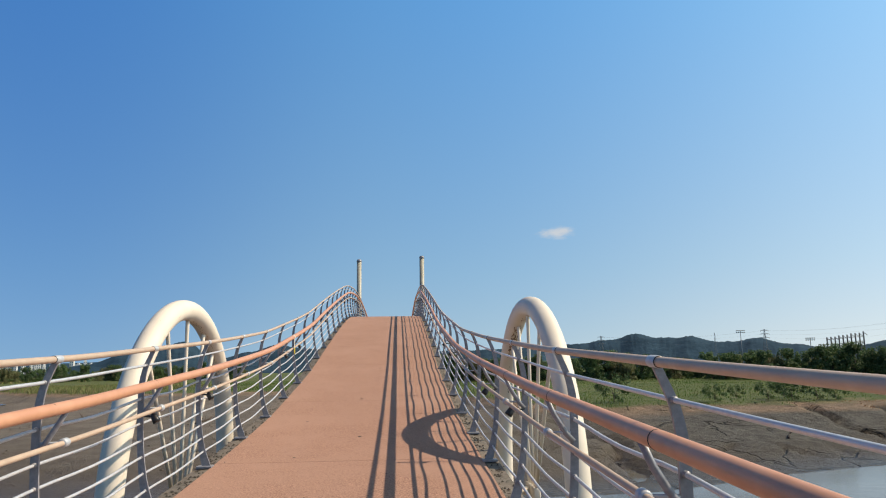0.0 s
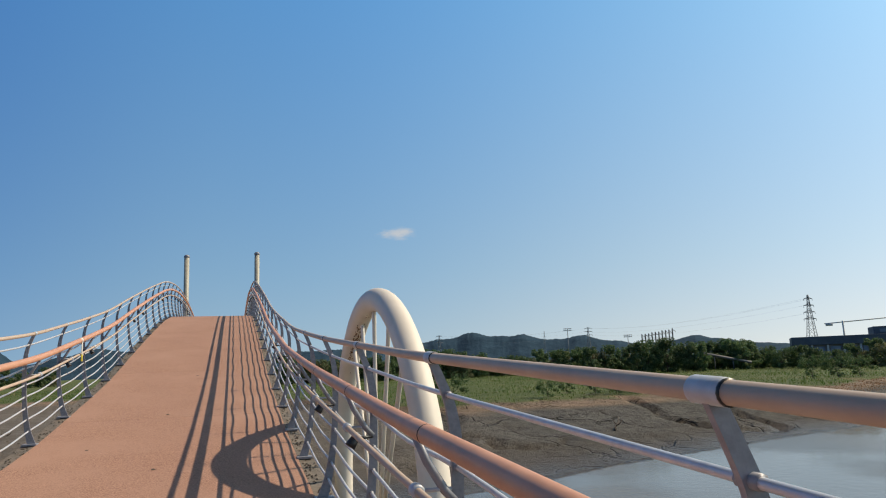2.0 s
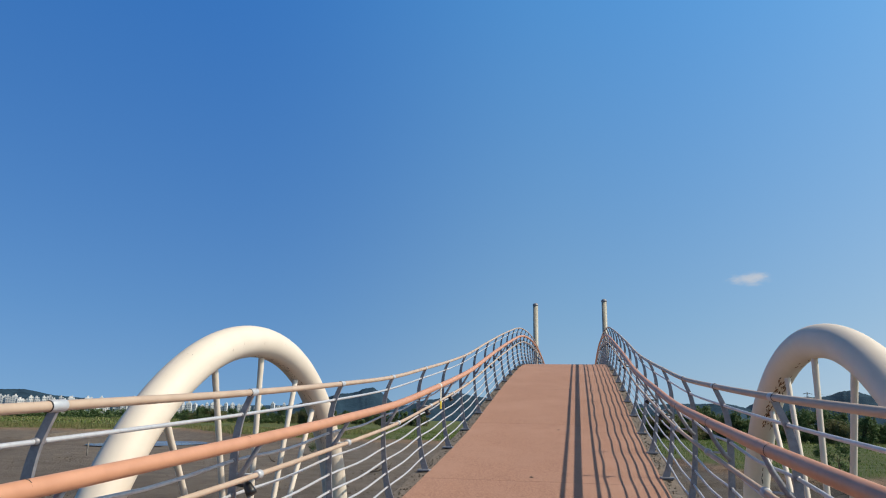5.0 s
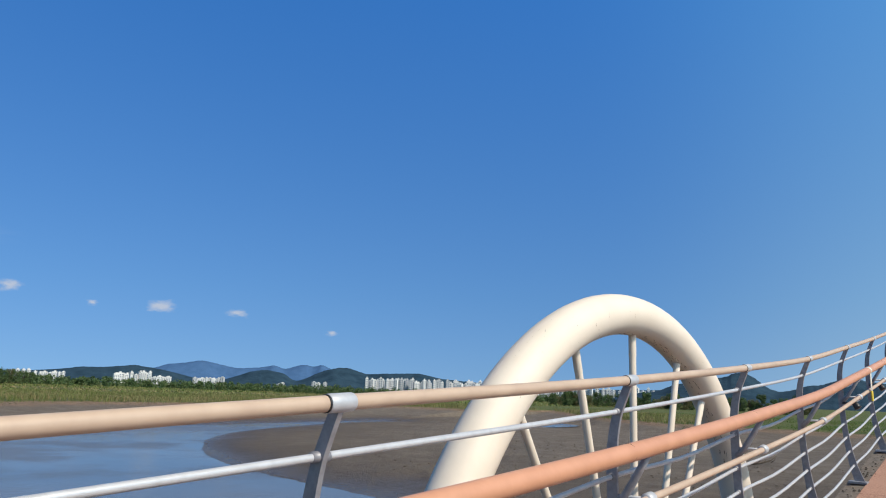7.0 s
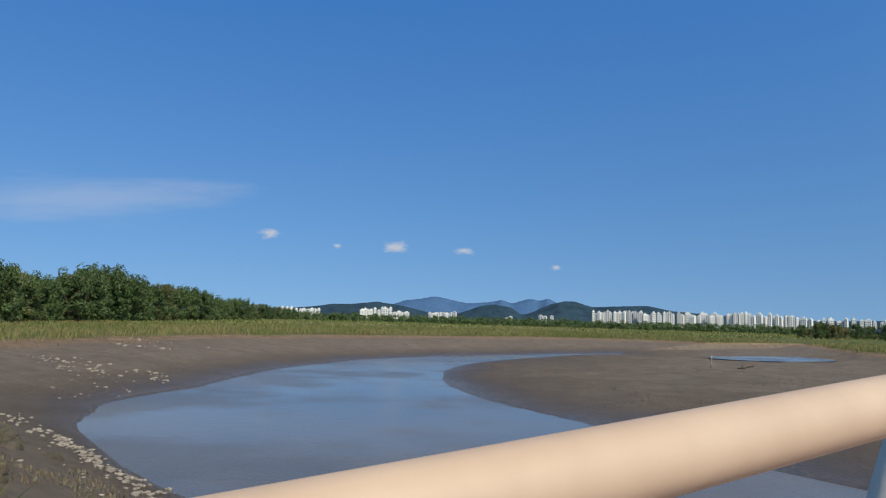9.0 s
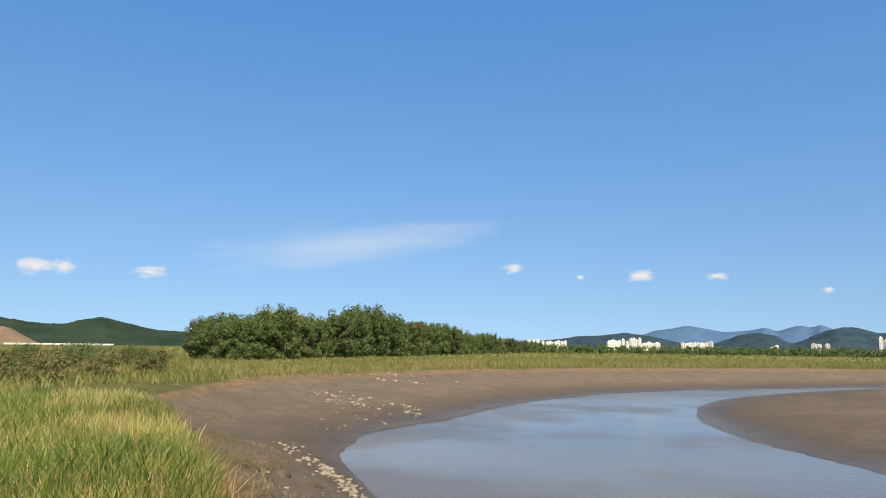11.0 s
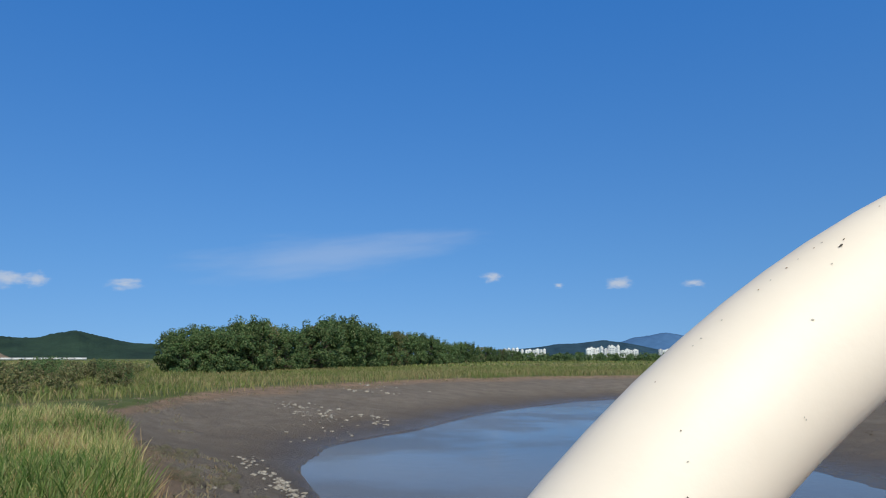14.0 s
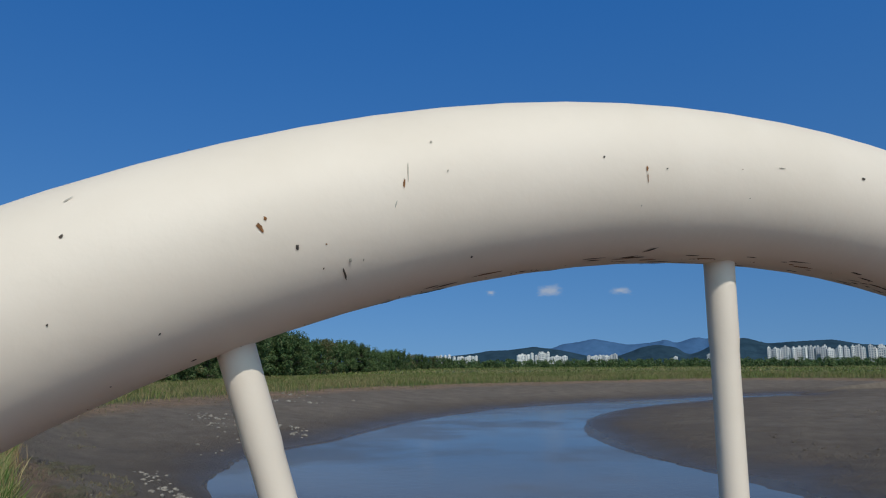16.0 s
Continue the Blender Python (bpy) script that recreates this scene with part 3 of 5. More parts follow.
def build_railing(s):
    rail = tagged(new("railing"), "curved steel bridge railing with an orange handrail and silver rods", "railing", "railings of the bridge", kind="structure")
    rail.location = (0, 0, 0)
    ys = np.arange(POST_Y[0] - 0.75, POST_Y[-1] + 0.76, 0.25)
    grip, top = (0.912, 1.141) if s > 0 else (0.89, 1.132)

    def along(name, off, h, r, mat, sides=10, label="", sag=0.0):
        bm = bmesh.new()
        tube(bm, [(axis_x(y) + s * off, y, deck_z(y) + h - sag * math.sin(math.pi * (y - POST_Y[0]) / 1.505) ** 2) for y in ys], r, sides)
        part(name, bm, mat, rail, label)
    along("top_rail", 1.32, top, 0.018, BEIGE_PAINT, 14, "beige painted top rail")
    along("rod", 1.372, 1.014, 0.0095, ROD_STEEL)
    along("handrail", 1.25, grip, 0.0325, ORANGE_PAINT, 16, "faded orange handrail")
    along("rod", 1.396, 0.775, 0.010, ROD_STEEL, 8, "", 0.02)
    along("middle_rail", 1.255, 0.708, 0.0145, BEIGE_PAINT, 12, "beige painted middle rail")
    for h, off in ((0.60, 1.393), (0.48, 1.387), (0.365, 1.376), (0.25, 1.36), (0.135, 1.336)):
        along("rod", off, h, 0.009, ROD_STEEL, 8, "", 0.016)
    post = post_mesh(s)
    collar = simple_mesh("collar", lambda bm: tube(bm, [(s * 1.32, y, top) for y in (-0.038, -0.034, 0.034, 0.038)], [0.0187, 0.0212, 0.0212, 0.0187], 16), CLAMP_STEEL)
    ring = simple_mesh("collar", lambda bm: (tube(bm, [(s * 1.255, y, 0.708) for y in (-0.026, -0.022, 0.022, 0.026)], [0.018, 0.024, 0.024, 0.018], 12),
                                             tube(bm, [(s * 1.395, 0, 0.705), (s * 1.265, 0, 0.708)], 0.007, 8)), CLAMP_STEEL)
    bracket = simple_mesh("bracket", lambda bm: tube(bm, [(s * 1.392, 0, 0.66), (s * 1.35, 0, 0.705), (s * 1.292, 0, 0.80), (s * 1.255, 0, grip - 0.026)], [0.016, 0.016, 0.015, 0.014], 8), POST_STEEL)
    plate = simple_mesh("base_plate", lambda bm: box(bm, s * 1.31 - 0.07, s * 1.31 + 0.07, -0.055, 0.055, -0.008, 0.012, 0.004), POST_STEEL, False)
    boss = simple_mesh("boss", lambda bm: [tube(bm, [(s * x, -0.024, z), (s * x, 0.024, z)], 0.013, 8) for x, z in ((1.372, 1.014), (1.396, 0.775), (1.393, 0.60), (1.387, 0.48), (1.376, 0.365), (1.36, 0.25), (1.336, 0.135))], POST_STEEL)
    lamp = simple_mesh("spotlight", lambda bm: floodlight(bm, s), BLACK)
    # a thin black ring added to draw the dark gap line at each collar's end
    gap_band = simple_mesh("seal_ring", lambda bm: tube(bm, [(s * 1.32, y, top) for y in (-0.0425, -0.038)], 0.0204, 16), BLACK)
    joint = simple_mesh("joint_ring", lambda bm: tube(bm, [(s * 1.25, y, grip) for y in (-0.003, 0.003)], 0.0331, 16), GRIME)
    for k, y in enumerate(POST_Y):
        p = part("post", post, POST_STEEL, rail)
        tilt = math.atan2(deck_z(y + 0.3) - deck_z(y - 0.3), 0.6)
        p.matrix_basis = pose(axis_x(y), y, deck_z(y))
        for name, me in (("collar", collar), ("collar", ring)):
            o = part(name, me, CLAMP_STEEL, p)
            h = me.vertices[0].co.z
            c = top if h > 1 else 0.708
            o.matrix_basis = pose(0, 0, c) @ Matrix.Rotation(tilt, 4, "X") @ pose(0, 0, -c)
        for name, me, mat in (("bracket", bracket, POST_STEEL), ("base_plate", plate, POST_STEEL), ("boss", boss, POST_STEEL)):
            part(name, me, mat, p)
        if (k - 13) % 4 in (0, 1):
            part("spotlight", lamp, BLACK, p, "small black spotlight")
        o = part("joint_ring", joint, GRIME, rail)
        o.matrix_basis = pose(axis_x(y), y - 0.18, deck_z(y - 0.18))
        o = part("seal_ring", gap_band, BLACK, p, "black ring drawn for the gap line at the collar's end")
        o.matrix_basis = pose(0, 0, top) @ Matrix.Rotation(tilt, 4, "X") @ pose(0, 0, -top)
    return rail


RAILS = [build_railing(-1), build_railing(1)]

# a paper tag tied to the handrail
tag = tagged(new("handrail_tag"), "small white and yellow tag wrapped round the handrail", "tag")
tag.location = (axis_x(14.86) - 1.25, 14.86, deck_z(14.86) + 0.89)
part("band", simple_mesh("band", lambda bm: tube(bm, [(0, -0.03, -0.004), (0, 0.03, 0.004)], 0.0355, 16), TAG_WHITE), TAG_WHITE, tag)
part("label", simple_mesh("label", lambda bm: box(bm, 0.02, 0.026, -0.03, 0.03, -0.22, -0.02, 0.002), TAG_WHITE), TAG_WHITE, tag)
part("strap", simple_mesh("strap", lambda bm: box(bm, 0.018, 0.03, -0.032, 0.032, -0.27, -0.18, 0.002), TAG_YELLOW), TAG_YELLOW, tag, "yellow strap")

TUBE_R = 0.1136
# each arch: its place across the bridge, the middle along it, the level of the springing, half width, rise, the spokes' offsets
ARCH_WEST = (-1.9314, 11.2238, 1.0322, 1.9759, 1.922, (-1.23, -0.695, 0.004, 0.70, 1.14))
ARCH_EAST = (1.9967, 11.5837, 0.9582, 2.2727, 2.0304, (-1.38, -0.79, -0.05, 0.68, 1.25))


def arch_point(plan, a):
    """A point of the arch's middle line, by the angle from the level."""
    return Vector((0, plan[3] * math.cos(a), plan[4] * math.sin(a)))


def build_arch(plan):
    x, y, base, half, rise, offsets = plan
    arch = tagged(new("bridge_arch"), "cream painted tubular steel arch with fanned spokes", "arch", "arches beside the bridge")
    arch.location = (x, y, base)
    legs = (-4.5, -2.1, -0.6, -0.2)
    pts = [Vector((0, -half, z)) for z in legs]
    pts += [arch_point(plan, math.pi - a) for a in np.linspace(0, math.pi, 73)]
    pts += [Vector((0, half, z)) for z in legs[::-1]]
    bm = bmesh.new()
    tube(bm, pts, TUBE_R, 36)
    part("tube", bm, ARCH_PAINT, arch)
    node = 0.9 - base
    for dy in offsets:
        bm = bmesh.new()
        tip = arch_point(plan, math.acos(dy / (half - 0.08))) * ((half - 0.08) / half)
        root = Vector((0, dy * 0.17, node))
        tube(bm, [tip, tip.lerp(root, 0.03), tip.lerp(root, 0.075), tip.lerp(root, 0.082), tip.lerp(root, 0.1), tip.lerp(root, 0.5), root], [0.0222, 0.0218, 0.0216, 0.0204, 0.0202, 0.0202, 0.0202], 16)
        part("spoke", bm, ARCH_PAINT, arch)
    bm = bmesh.new()
    box(bm, -0.04, 0.04, -0.28, 0.28, node - 0.11, node + 0.02, 0.015)
    tube(bm, [(0, 0, node - 0.05), (-0.85 * (1 if x > 0 else -1), 0, node - 0.05)], 0.05, 12)
    part("hub", bm, ARCH_PAINT, arch, "steel node joining the spokes to the bridge")
    return arch


ARCH_L, ARCH_R = build_arch(ARCH_WEST), build_arch(ARCH_EAST)


def arch_mark(arch, plan, side, a, tilt, long, wide, mat, name, turn=0.0):
    """A shallow blister of rust, grime or scraped paint on the arch's tube; tilt is the angle round the tube from its side towards its top."""
    c = arch_point(plan, a)
    d = Vector((0, -plan[3] * math.sin(a), plan[4] * math.cos(a))).normalized()
    up = Vector((side, 0, 0)).cross(d)
    if up.z < 0:
        up = -up
    nrm = Vector((side, 0, 0)) * math.cos(tilt) + up * math.sin(tilt)
    t2 = nrm.cross(d).normalized()
    u = d * math.cos(turn) + t2 * math.sin(turn)
    v = nrm.cross(u)
    rng = random.Random(int(a * 1e4) + int(long * 1e4))
    bm = bmesh.new()
    mid = bm.verts.new(c + nrm * (TUBE_R + 0.0012))
    rim = []
    for k in range(10):
        f = 2 * math.pi * k / 10
        q = 0.55 + 0.6 * rng.random()
        p = u * (long * math.cos(f) * q) + v * (wide * math.sin(f) * q)
        off = c + nrm * TUBE_R + p
        rel = off - c
        rel -= d * rel.dot(d)
        rim.append(bm.verts.new(c + d * p.dot(d) + rel.normalized() * (TUBE_R + 0.0006)))
    for k in range(10):
        bm.faces.new((mid, rim[k], rim[(k + 1) % 10]))
    part(name, bm, mat, arch)


def build_mast(x, y, top):
    mast = tagged(new("bridge_mast"), "slender pale steel mast beside the bridge's crest", "mast", "masts beyond the crest")
    mast.location = (x, y, float(ground_z(np.array([x]), np.array([y]))[0]) - 0.1)
    h = top - mast.location.z
    bm = bmesh.new()
    tube(bm, [(0, 0, 0), (0, 0, h * 0.6), (0, 0, h - 0.1)], [0.17, 0.165, 0.16], 16)
    part("shaft", bm, MAST_PAINT, mast)
    bm = bmesh.new()
    tube(bm, [(0, 0, h - 0.1), (0, 0, h - 0.06), (0, 0, h), (0, 0, h + 0.07), (0, 0, h + 0.1)], [0.165, 0.18, 0.18, 0.13, 0.05], 16)
    part("cap", bm, POST_STEEL, mast, "dark rounded cap")
    bm = bmesh.new()
    box(bm, -0.3, 0.3, -0.3, 0.3, -0.05, 0.03, 0.01)
    part("base_plate", bm, POST_STEEL, mast)


build_mast(-2.44, 52.8, 9.80)
build_mast(1.93, 52.8, 10.02)


# ---- hills ----
def hill_range(name, dist, peaks, mat, label, depth=500, rough=0.06, seed=0, sharp=False):
    """Wooded hills as a rounded ridge; each peak is (bearing, height in degrees, half width in degrees)."""
    peaks = sorted(peaks)
    ends = [(peaks[0][0] - 3 * peaks[0][2], 0.0), *((p[0], p[1]) for p in peaks), (peaks[-1][0] + 3 * peaks[-1][2], 0.0)]
    azs = np.arange(ends[0][0], ends[-1][0], 0.1)
    ka = np.array([e[0] for e in ends])
    kh = np.array([e[1] for e in ends])
    i = np.clip(np.searchsorted(ka, azs, side="right") - 1, 0, len(ka) - 2)
    f = (azs - ka[i]) / (ka[i + 1] - ka[i])
    crest = kh[i] + (kh[i + 1] - kh[i]) * f * f * (3 - 2 * f)
    crest = crest * (1 - 0.04 * np.sin(np.pi * f) ** 2) + 0.10 * fbm(azs * 0.9, azs * 0, 4, seed + 40)
    if sharp:
        crest = np.convolve(np.pad(np.interp(azs, ka, kh), 3, mode="edge"), np.ones(7) / 7, "valid") * 1.02 + 0.035 * fbm(azs * 1.6, azs * 0, 4, seed + 40)
    crest = np.maximum(crest * (1.0 if sharp else 1.09), 0.02)
    crest = dist * np.tan(np.radians(crest))
    rows = np.array([-0.55, -0.4, -0.28, -0.18, -0.09, 0.0, 0.12, 0.3, 0.6])
    lift = np.array([-0.05, 0.22, 0.5, 0.76, 0.93, 1.0, 0.9, 0.6, -0.05])
    verts = []
    for r, f in zip(rows, lift):
        d = dist + depth * r + 25 * (value_noise(azs * 1.1, azs * 0 + r * 3, seed + 3) - 0.5)
        z = crest * f * (1 + rough * (0.5 if f == 1 else 1.6) * fbm(azs * 2.1, azs * 0 + r * 7, 3, seed)) + crest * rough * fbm(azs * 9, azs * 0 + r * 11, 2, seed + 8) - 1
        verts.append(np.stack([-np.sin(np.radians(azs)) * d, 6 + np.cos(np.radians(azs)) * d, z], 1))
    n = len(azs)
    i = np.arange(len(rows) - 1)[:, None] * n + np.arange(n - 1)[None]
    faces = np.stack([i, i + n, i + n + 1, i + 1], -1).reshape(-1, 4)
    return tagged(part(name, raw_mesh(name, np.concatenate(verts), faces, mat, True), mat), label, "hill", kind="structure")


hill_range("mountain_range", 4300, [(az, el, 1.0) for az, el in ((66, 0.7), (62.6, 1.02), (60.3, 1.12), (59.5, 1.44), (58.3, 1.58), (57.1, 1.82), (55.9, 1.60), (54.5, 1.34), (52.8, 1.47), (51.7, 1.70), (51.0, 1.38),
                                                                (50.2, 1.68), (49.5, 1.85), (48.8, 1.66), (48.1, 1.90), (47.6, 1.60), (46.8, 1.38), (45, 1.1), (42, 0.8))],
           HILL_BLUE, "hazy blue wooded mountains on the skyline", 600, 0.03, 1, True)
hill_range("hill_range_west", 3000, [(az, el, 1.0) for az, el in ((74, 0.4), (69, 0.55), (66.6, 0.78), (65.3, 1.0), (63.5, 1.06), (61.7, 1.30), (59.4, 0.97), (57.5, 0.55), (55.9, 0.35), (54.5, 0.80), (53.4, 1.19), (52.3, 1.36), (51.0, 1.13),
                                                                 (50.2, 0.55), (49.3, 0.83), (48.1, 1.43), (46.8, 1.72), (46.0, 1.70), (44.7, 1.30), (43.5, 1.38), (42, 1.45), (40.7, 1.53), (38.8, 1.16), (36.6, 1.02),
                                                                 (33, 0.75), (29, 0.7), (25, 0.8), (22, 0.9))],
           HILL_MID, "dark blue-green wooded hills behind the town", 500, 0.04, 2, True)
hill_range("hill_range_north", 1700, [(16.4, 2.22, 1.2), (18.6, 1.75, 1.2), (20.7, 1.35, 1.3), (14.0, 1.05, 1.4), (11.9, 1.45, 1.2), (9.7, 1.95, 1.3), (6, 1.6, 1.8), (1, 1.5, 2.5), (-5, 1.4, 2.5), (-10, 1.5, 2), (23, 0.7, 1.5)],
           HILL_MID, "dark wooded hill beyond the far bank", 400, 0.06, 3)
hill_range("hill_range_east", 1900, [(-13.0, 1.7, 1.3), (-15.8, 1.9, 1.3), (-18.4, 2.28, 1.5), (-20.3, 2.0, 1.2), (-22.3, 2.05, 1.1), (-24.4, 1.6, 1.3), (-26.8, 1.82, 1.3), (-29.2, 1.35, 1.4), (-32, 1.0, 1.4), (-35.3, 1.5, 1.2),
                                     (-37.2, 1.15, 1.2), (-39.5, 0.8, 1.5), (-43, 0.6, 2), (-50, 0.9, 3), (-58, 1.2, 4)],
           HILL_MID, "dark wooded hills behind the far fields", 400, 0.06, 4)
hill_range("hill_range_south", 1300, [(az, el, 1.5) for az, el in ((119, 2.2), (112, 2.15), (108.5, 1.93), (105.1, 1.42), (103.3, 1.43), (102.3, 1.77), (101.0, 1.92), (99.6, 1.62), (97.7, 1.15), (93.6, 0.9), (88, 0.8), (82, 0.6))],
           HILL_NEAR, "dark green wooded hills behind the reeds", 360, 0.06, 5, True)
# the bare earth of a cutting in the southern hill, and the low white sheds below it
tagged(hill_range("earth_cutting", 1090, [(109.6, 1.42, 1.3), (107.3, 1.15, 1.0)], mottled("bare_earth", (0.21, 0.15, 0.11), (0.12, 0.095, 0.07), 0.03, 0.95), "bare orange earth cutting on the hillside", 60, 0.10, 6), "", "earthworks")
shed = tagged(new("greenhouse_row"), "long low white greenhouse row below the hills", "greenhouse")
shed.location = bearing(103.5, 640, 0.7)
shed.rotation_euler = (0, 0, radians(103.5))
for k in range(9):
    bm = bmesh.new()
    tube(bm, [(-38 + 8.5 * k, 0, 0), (-38 + 8.5 * k + 8.1, 0, 0)], 0.9, 12)
    part("bay", bm, WALL_GREY, shed)


# ---- town ----
def apartment(name, w, d, h, wall, strips):
    ob = tagged(new(name), "pale high-rise apartment block with dark window strips", "building", "apartment blocks of the town")
    bm = bmesh.new()
    box(bm, -w / 2, w / 2, -d / 2, d / 2, -2, h, 0.4)
    part("wall", bm, wall, ob, smooth=False)
    for k in range(strips):
        x = -w / 2 + (k + 0.5) * w / strips
        for z in np.arange(3, h - 3, 6.0):
            bm = bmesh.new()
            box(bm, x - w / strips * 0.27, x + w / strips * 0.27, -d / 2 - 0.25, -d / 2 + 0.1, z, z + 3.4)
            part("window", bm, GLASS_DARK, ob, smooth=False)
    bm = bmesh.new()
    box(bm, -w * 0.18, w * 0.18, -d * 0.3, d * 0.3, h, h + 4, 0.2)
    part("roof_house", bm, wall, ob, smooth=False)
    return ob


def build_town():
    rng = random.Random(4)
    kinds = [apartment("apartment_block", 15, 12, 40, WALL_WHITE, 2), apartment("apartment_block", 22, 12, 36, WALL_WHITE, 3),
             apartment("apartment_block", 12, 13, 46, WALL_WHITE, 2), apartment("apartment_block", 17, 12, 38, WALL_GREY, 2)]
    first = set(range(4))
    groups = [(69.4, 66.0, 0.66, 11, 2500), (63.0, 60.4, 0.80, 10, 2400), (60.4, 59.2, 0.60, 4, 2450), (57.6, 55.4, 0.62, 8, 2400), (51.6, 50.8, 0.42, 2, 2300), (48.9, 47.6, 0.55, 3, 2350),
              (44.8, 38.6, 1.02, 27, 2400), (38.4, 35.2, 1.08, 14, 2450), (35.0, 30.2, 1.12, 20, 2350), (30.0, 24.5, 0.85, 13, 2400), (24.0, 20.6, 0.95, 8, 2300)]
    for a0, a1, el, count, dist in groups:
        for k in range(count):
            az = a0 + (a1 - a0) * (k + 0.5 + rng.uniform(-0.25, 0.25)) / count
            d = dist + rng.uniform(-90, 90)
            q = rng.randrange(4)
            h = d * math.tan(radians(el * rng.uniform(0.78, 1.08)))
            base = (40, 36, 46, 38)[q]
            m = Matrix.Translation(bearing(az, d)) @ Matrix.Rotation(radians(az + rng.uniform(-25, 25)), 4, "Z") @ Matrix.Diagonal((0.72, 0.9, h / base, 1))
            if q in first:
                first.discard(q)
                kinds[q].matrix_basis = m
            else:
                o = copy_thing(kinds[q], Matrix())
                o.matrix_basis = m


build_town()


def bar(bm, a, b, r, sides=4):
    tube(bm, [a, b], r, sides)


def lattice_tower(h, base, arms, name, label):
    """A four-legged lattice tower with cross arms."""
    tower = tagged(new(name), label, "pylon", "power pylons")

    def half(z):
        return base * (1 - z / h) ** 1.1 + 0.35
    for sx in (-1, 1):
        for sy in (-1, 1):
            bm = bmesh.new()
            zs = np.linspace(0, h, 7)
            tube(bm, [(sx * half(z), sy * half(z), z) for z in zs], 0.19, 4)
            part("leg", bm, PYLON_STEEL, tower)
    bm = bmesh.new()
    zs = list(np.linspace(0, h, 10))
    for z0, z1 in zip(zs, zs[1:]):
        a, b = half(z0), half(z1)
        for f in range(4):
            c = [(-1, -1), (1, -1), (1, 1), (-1, 1)]
            (x0, y0), (x1, y1) = c[f], c[(f + 1) % 4]
            bar(bm, (x0 * a, y0 * a, z0), (x1 * b, y1 * b, z1), 0.09)
            bar(bm, (x1 * a, y1 * a, z0), (x0 * b, y0 * b, z1), 0.09)
    part("bracing", bm, PYLON_STEEL, tower)
    for z, w in arms:
        bm = bmesh.new()
        for s in (-1, 1):
            bar(bm, (0, 0, z + 1.2), (s * w, 0, z), 0.2)
            bar(bm, (0, 0, z), (s * w, 0, z), 0.2)
            bar(bm, (s * w, 0, z), (s * w, 0, z - 1.6), 0.15)
        part("cross_arm", bm, PYLON_STEEL, tower)
    return tower


def place(ob, az, dist, z=0.0, turn=0.0):
    ob.location = bearing(az, dist, z)
    ob.rotation_euler = (0, 0, radians(az + turn))
    return ob


place(lattice_tower(44, 3.7, [(41, 3.0), (36, 3.6), (31, 4.0), (26, 4.4)], "power_pylon", "tall grey lattice power pylon behind the factory"), -43.15, 600, 0, 20)
place(lattice_tower(50, 4.0, [(48, 5), (43, 6), (38, 6)], "power_pylon", "grey lattice power pylon before the hills"), -27.4, 1100, 0, 10)
place(lattice_tower(47, 4.0, [(45, 5), (40, 6), (35, 6)], "power_pylon", "grey lattice power pylon before the hills"), -15.7, 1100, 0, 10)
place(lattice_tower(46, 2.0, [], "radio_mast", "thin lattice radio mast before the hills"), -24.0, 1080, 0, 0)
wires = tagged(new("power_lines"), "thin sagging power lines between pylons", "cable", kind="structure")
for z0, z1, off in ((41, 48, -3), (41, 48, 3), (36, 43, -3.5), (31, 38, 4)):
    a, b = Vector(bearing(-43.15, 600, z0)), Vector(bearing(-27.4, 1100, z1))
    c = Vector(bearing(-15.7, 1100, z1 - 3))
    for p, q, sag in ((a, b, 7), (b, c, 5)):
        bm = bmesh.new()
        tube(bm, [p.lerp(q, t) + Vector((off, 0, -4 * sag * t * (1 - t))) for t in np.linspace(0, 1, 13)], 0.03, 4)
        part("wire", bm, PYLON_STEEL, wires)


def floodlight_mast(h, az, dist):
    m = place(tagged(new("floodlight_mast"), "sports-ground floodlight mast with a double lamp rack", "floodlight", "floodlight masts"), az, dist)
    bm = bmesh.new()
    tube(bm, [(0, 0, 0), (0, 0, h)], [0.32, 0.2], 8)
    part("pole", bm, PYLON_STEEL, m)
    for z in (h - 1.1, h):
        bm = bmesh.new()
        box(bm, -2.6, 2.6, -0.2, 0.2, z - 0.12, z + 0.12)
        part("rack", bm, PYLON_STEEL, m)
        for k in range(5):
            bm = bmesh.new()
            tube(bm, [(-2.3 + 1.15 * k, -0.2, z), (-2.3 + 1.15 * k, -0.6, z - 0.1)], [0.25, 0.42], 8)
            part("lamp", bm, WALL_GREY, m)


floodlight_mast(23.5, -25.9, 500)
floodlight_mast(17.5, -30.45, 500)

net = tagged(new("driving_range_net"), "tall dark driving-range net on steel posts", "net")
for k in range(10):
    az, h = -31.5 - 0.25 * k, 17.6 + 0.32 * k
    p = bearing(az, 500 + 6 * (k % 3), 0)
    bm = bmesh.new()
    tube(bm, [p, (p[0], p[1], h)], 0.45, 6)
    bar(bm, (p[0], p[1], h - 0.5), (p[0] + 2.5, p[1], h - 2.2), 0.15)
    part("post", bm, NET, net)
for z in (6, 9.5, 13, 16.2):
    bm = bmesh.new()
    bar(bm, bearing(-31.5, 500, z), bearing(-33.75, 500, z + 1.4), 0.14)
    part("cable", bm, PYLON_STEEL, net)
for k in range(9):
    bm = bmesh.new()
    a, b = bearing(-31.5 - 0.25 * k, 502), bearing(-31.75 - 0.25 * k, 502)
    for f in range(7):
        p = Vector(a).lerp(Vector(b), f / 6)
        bar(bm, (p.x, p.y, 0), (p.x, p.y, 15.5), 0.05, 3)
    part("net_panel", bm, NET, net)

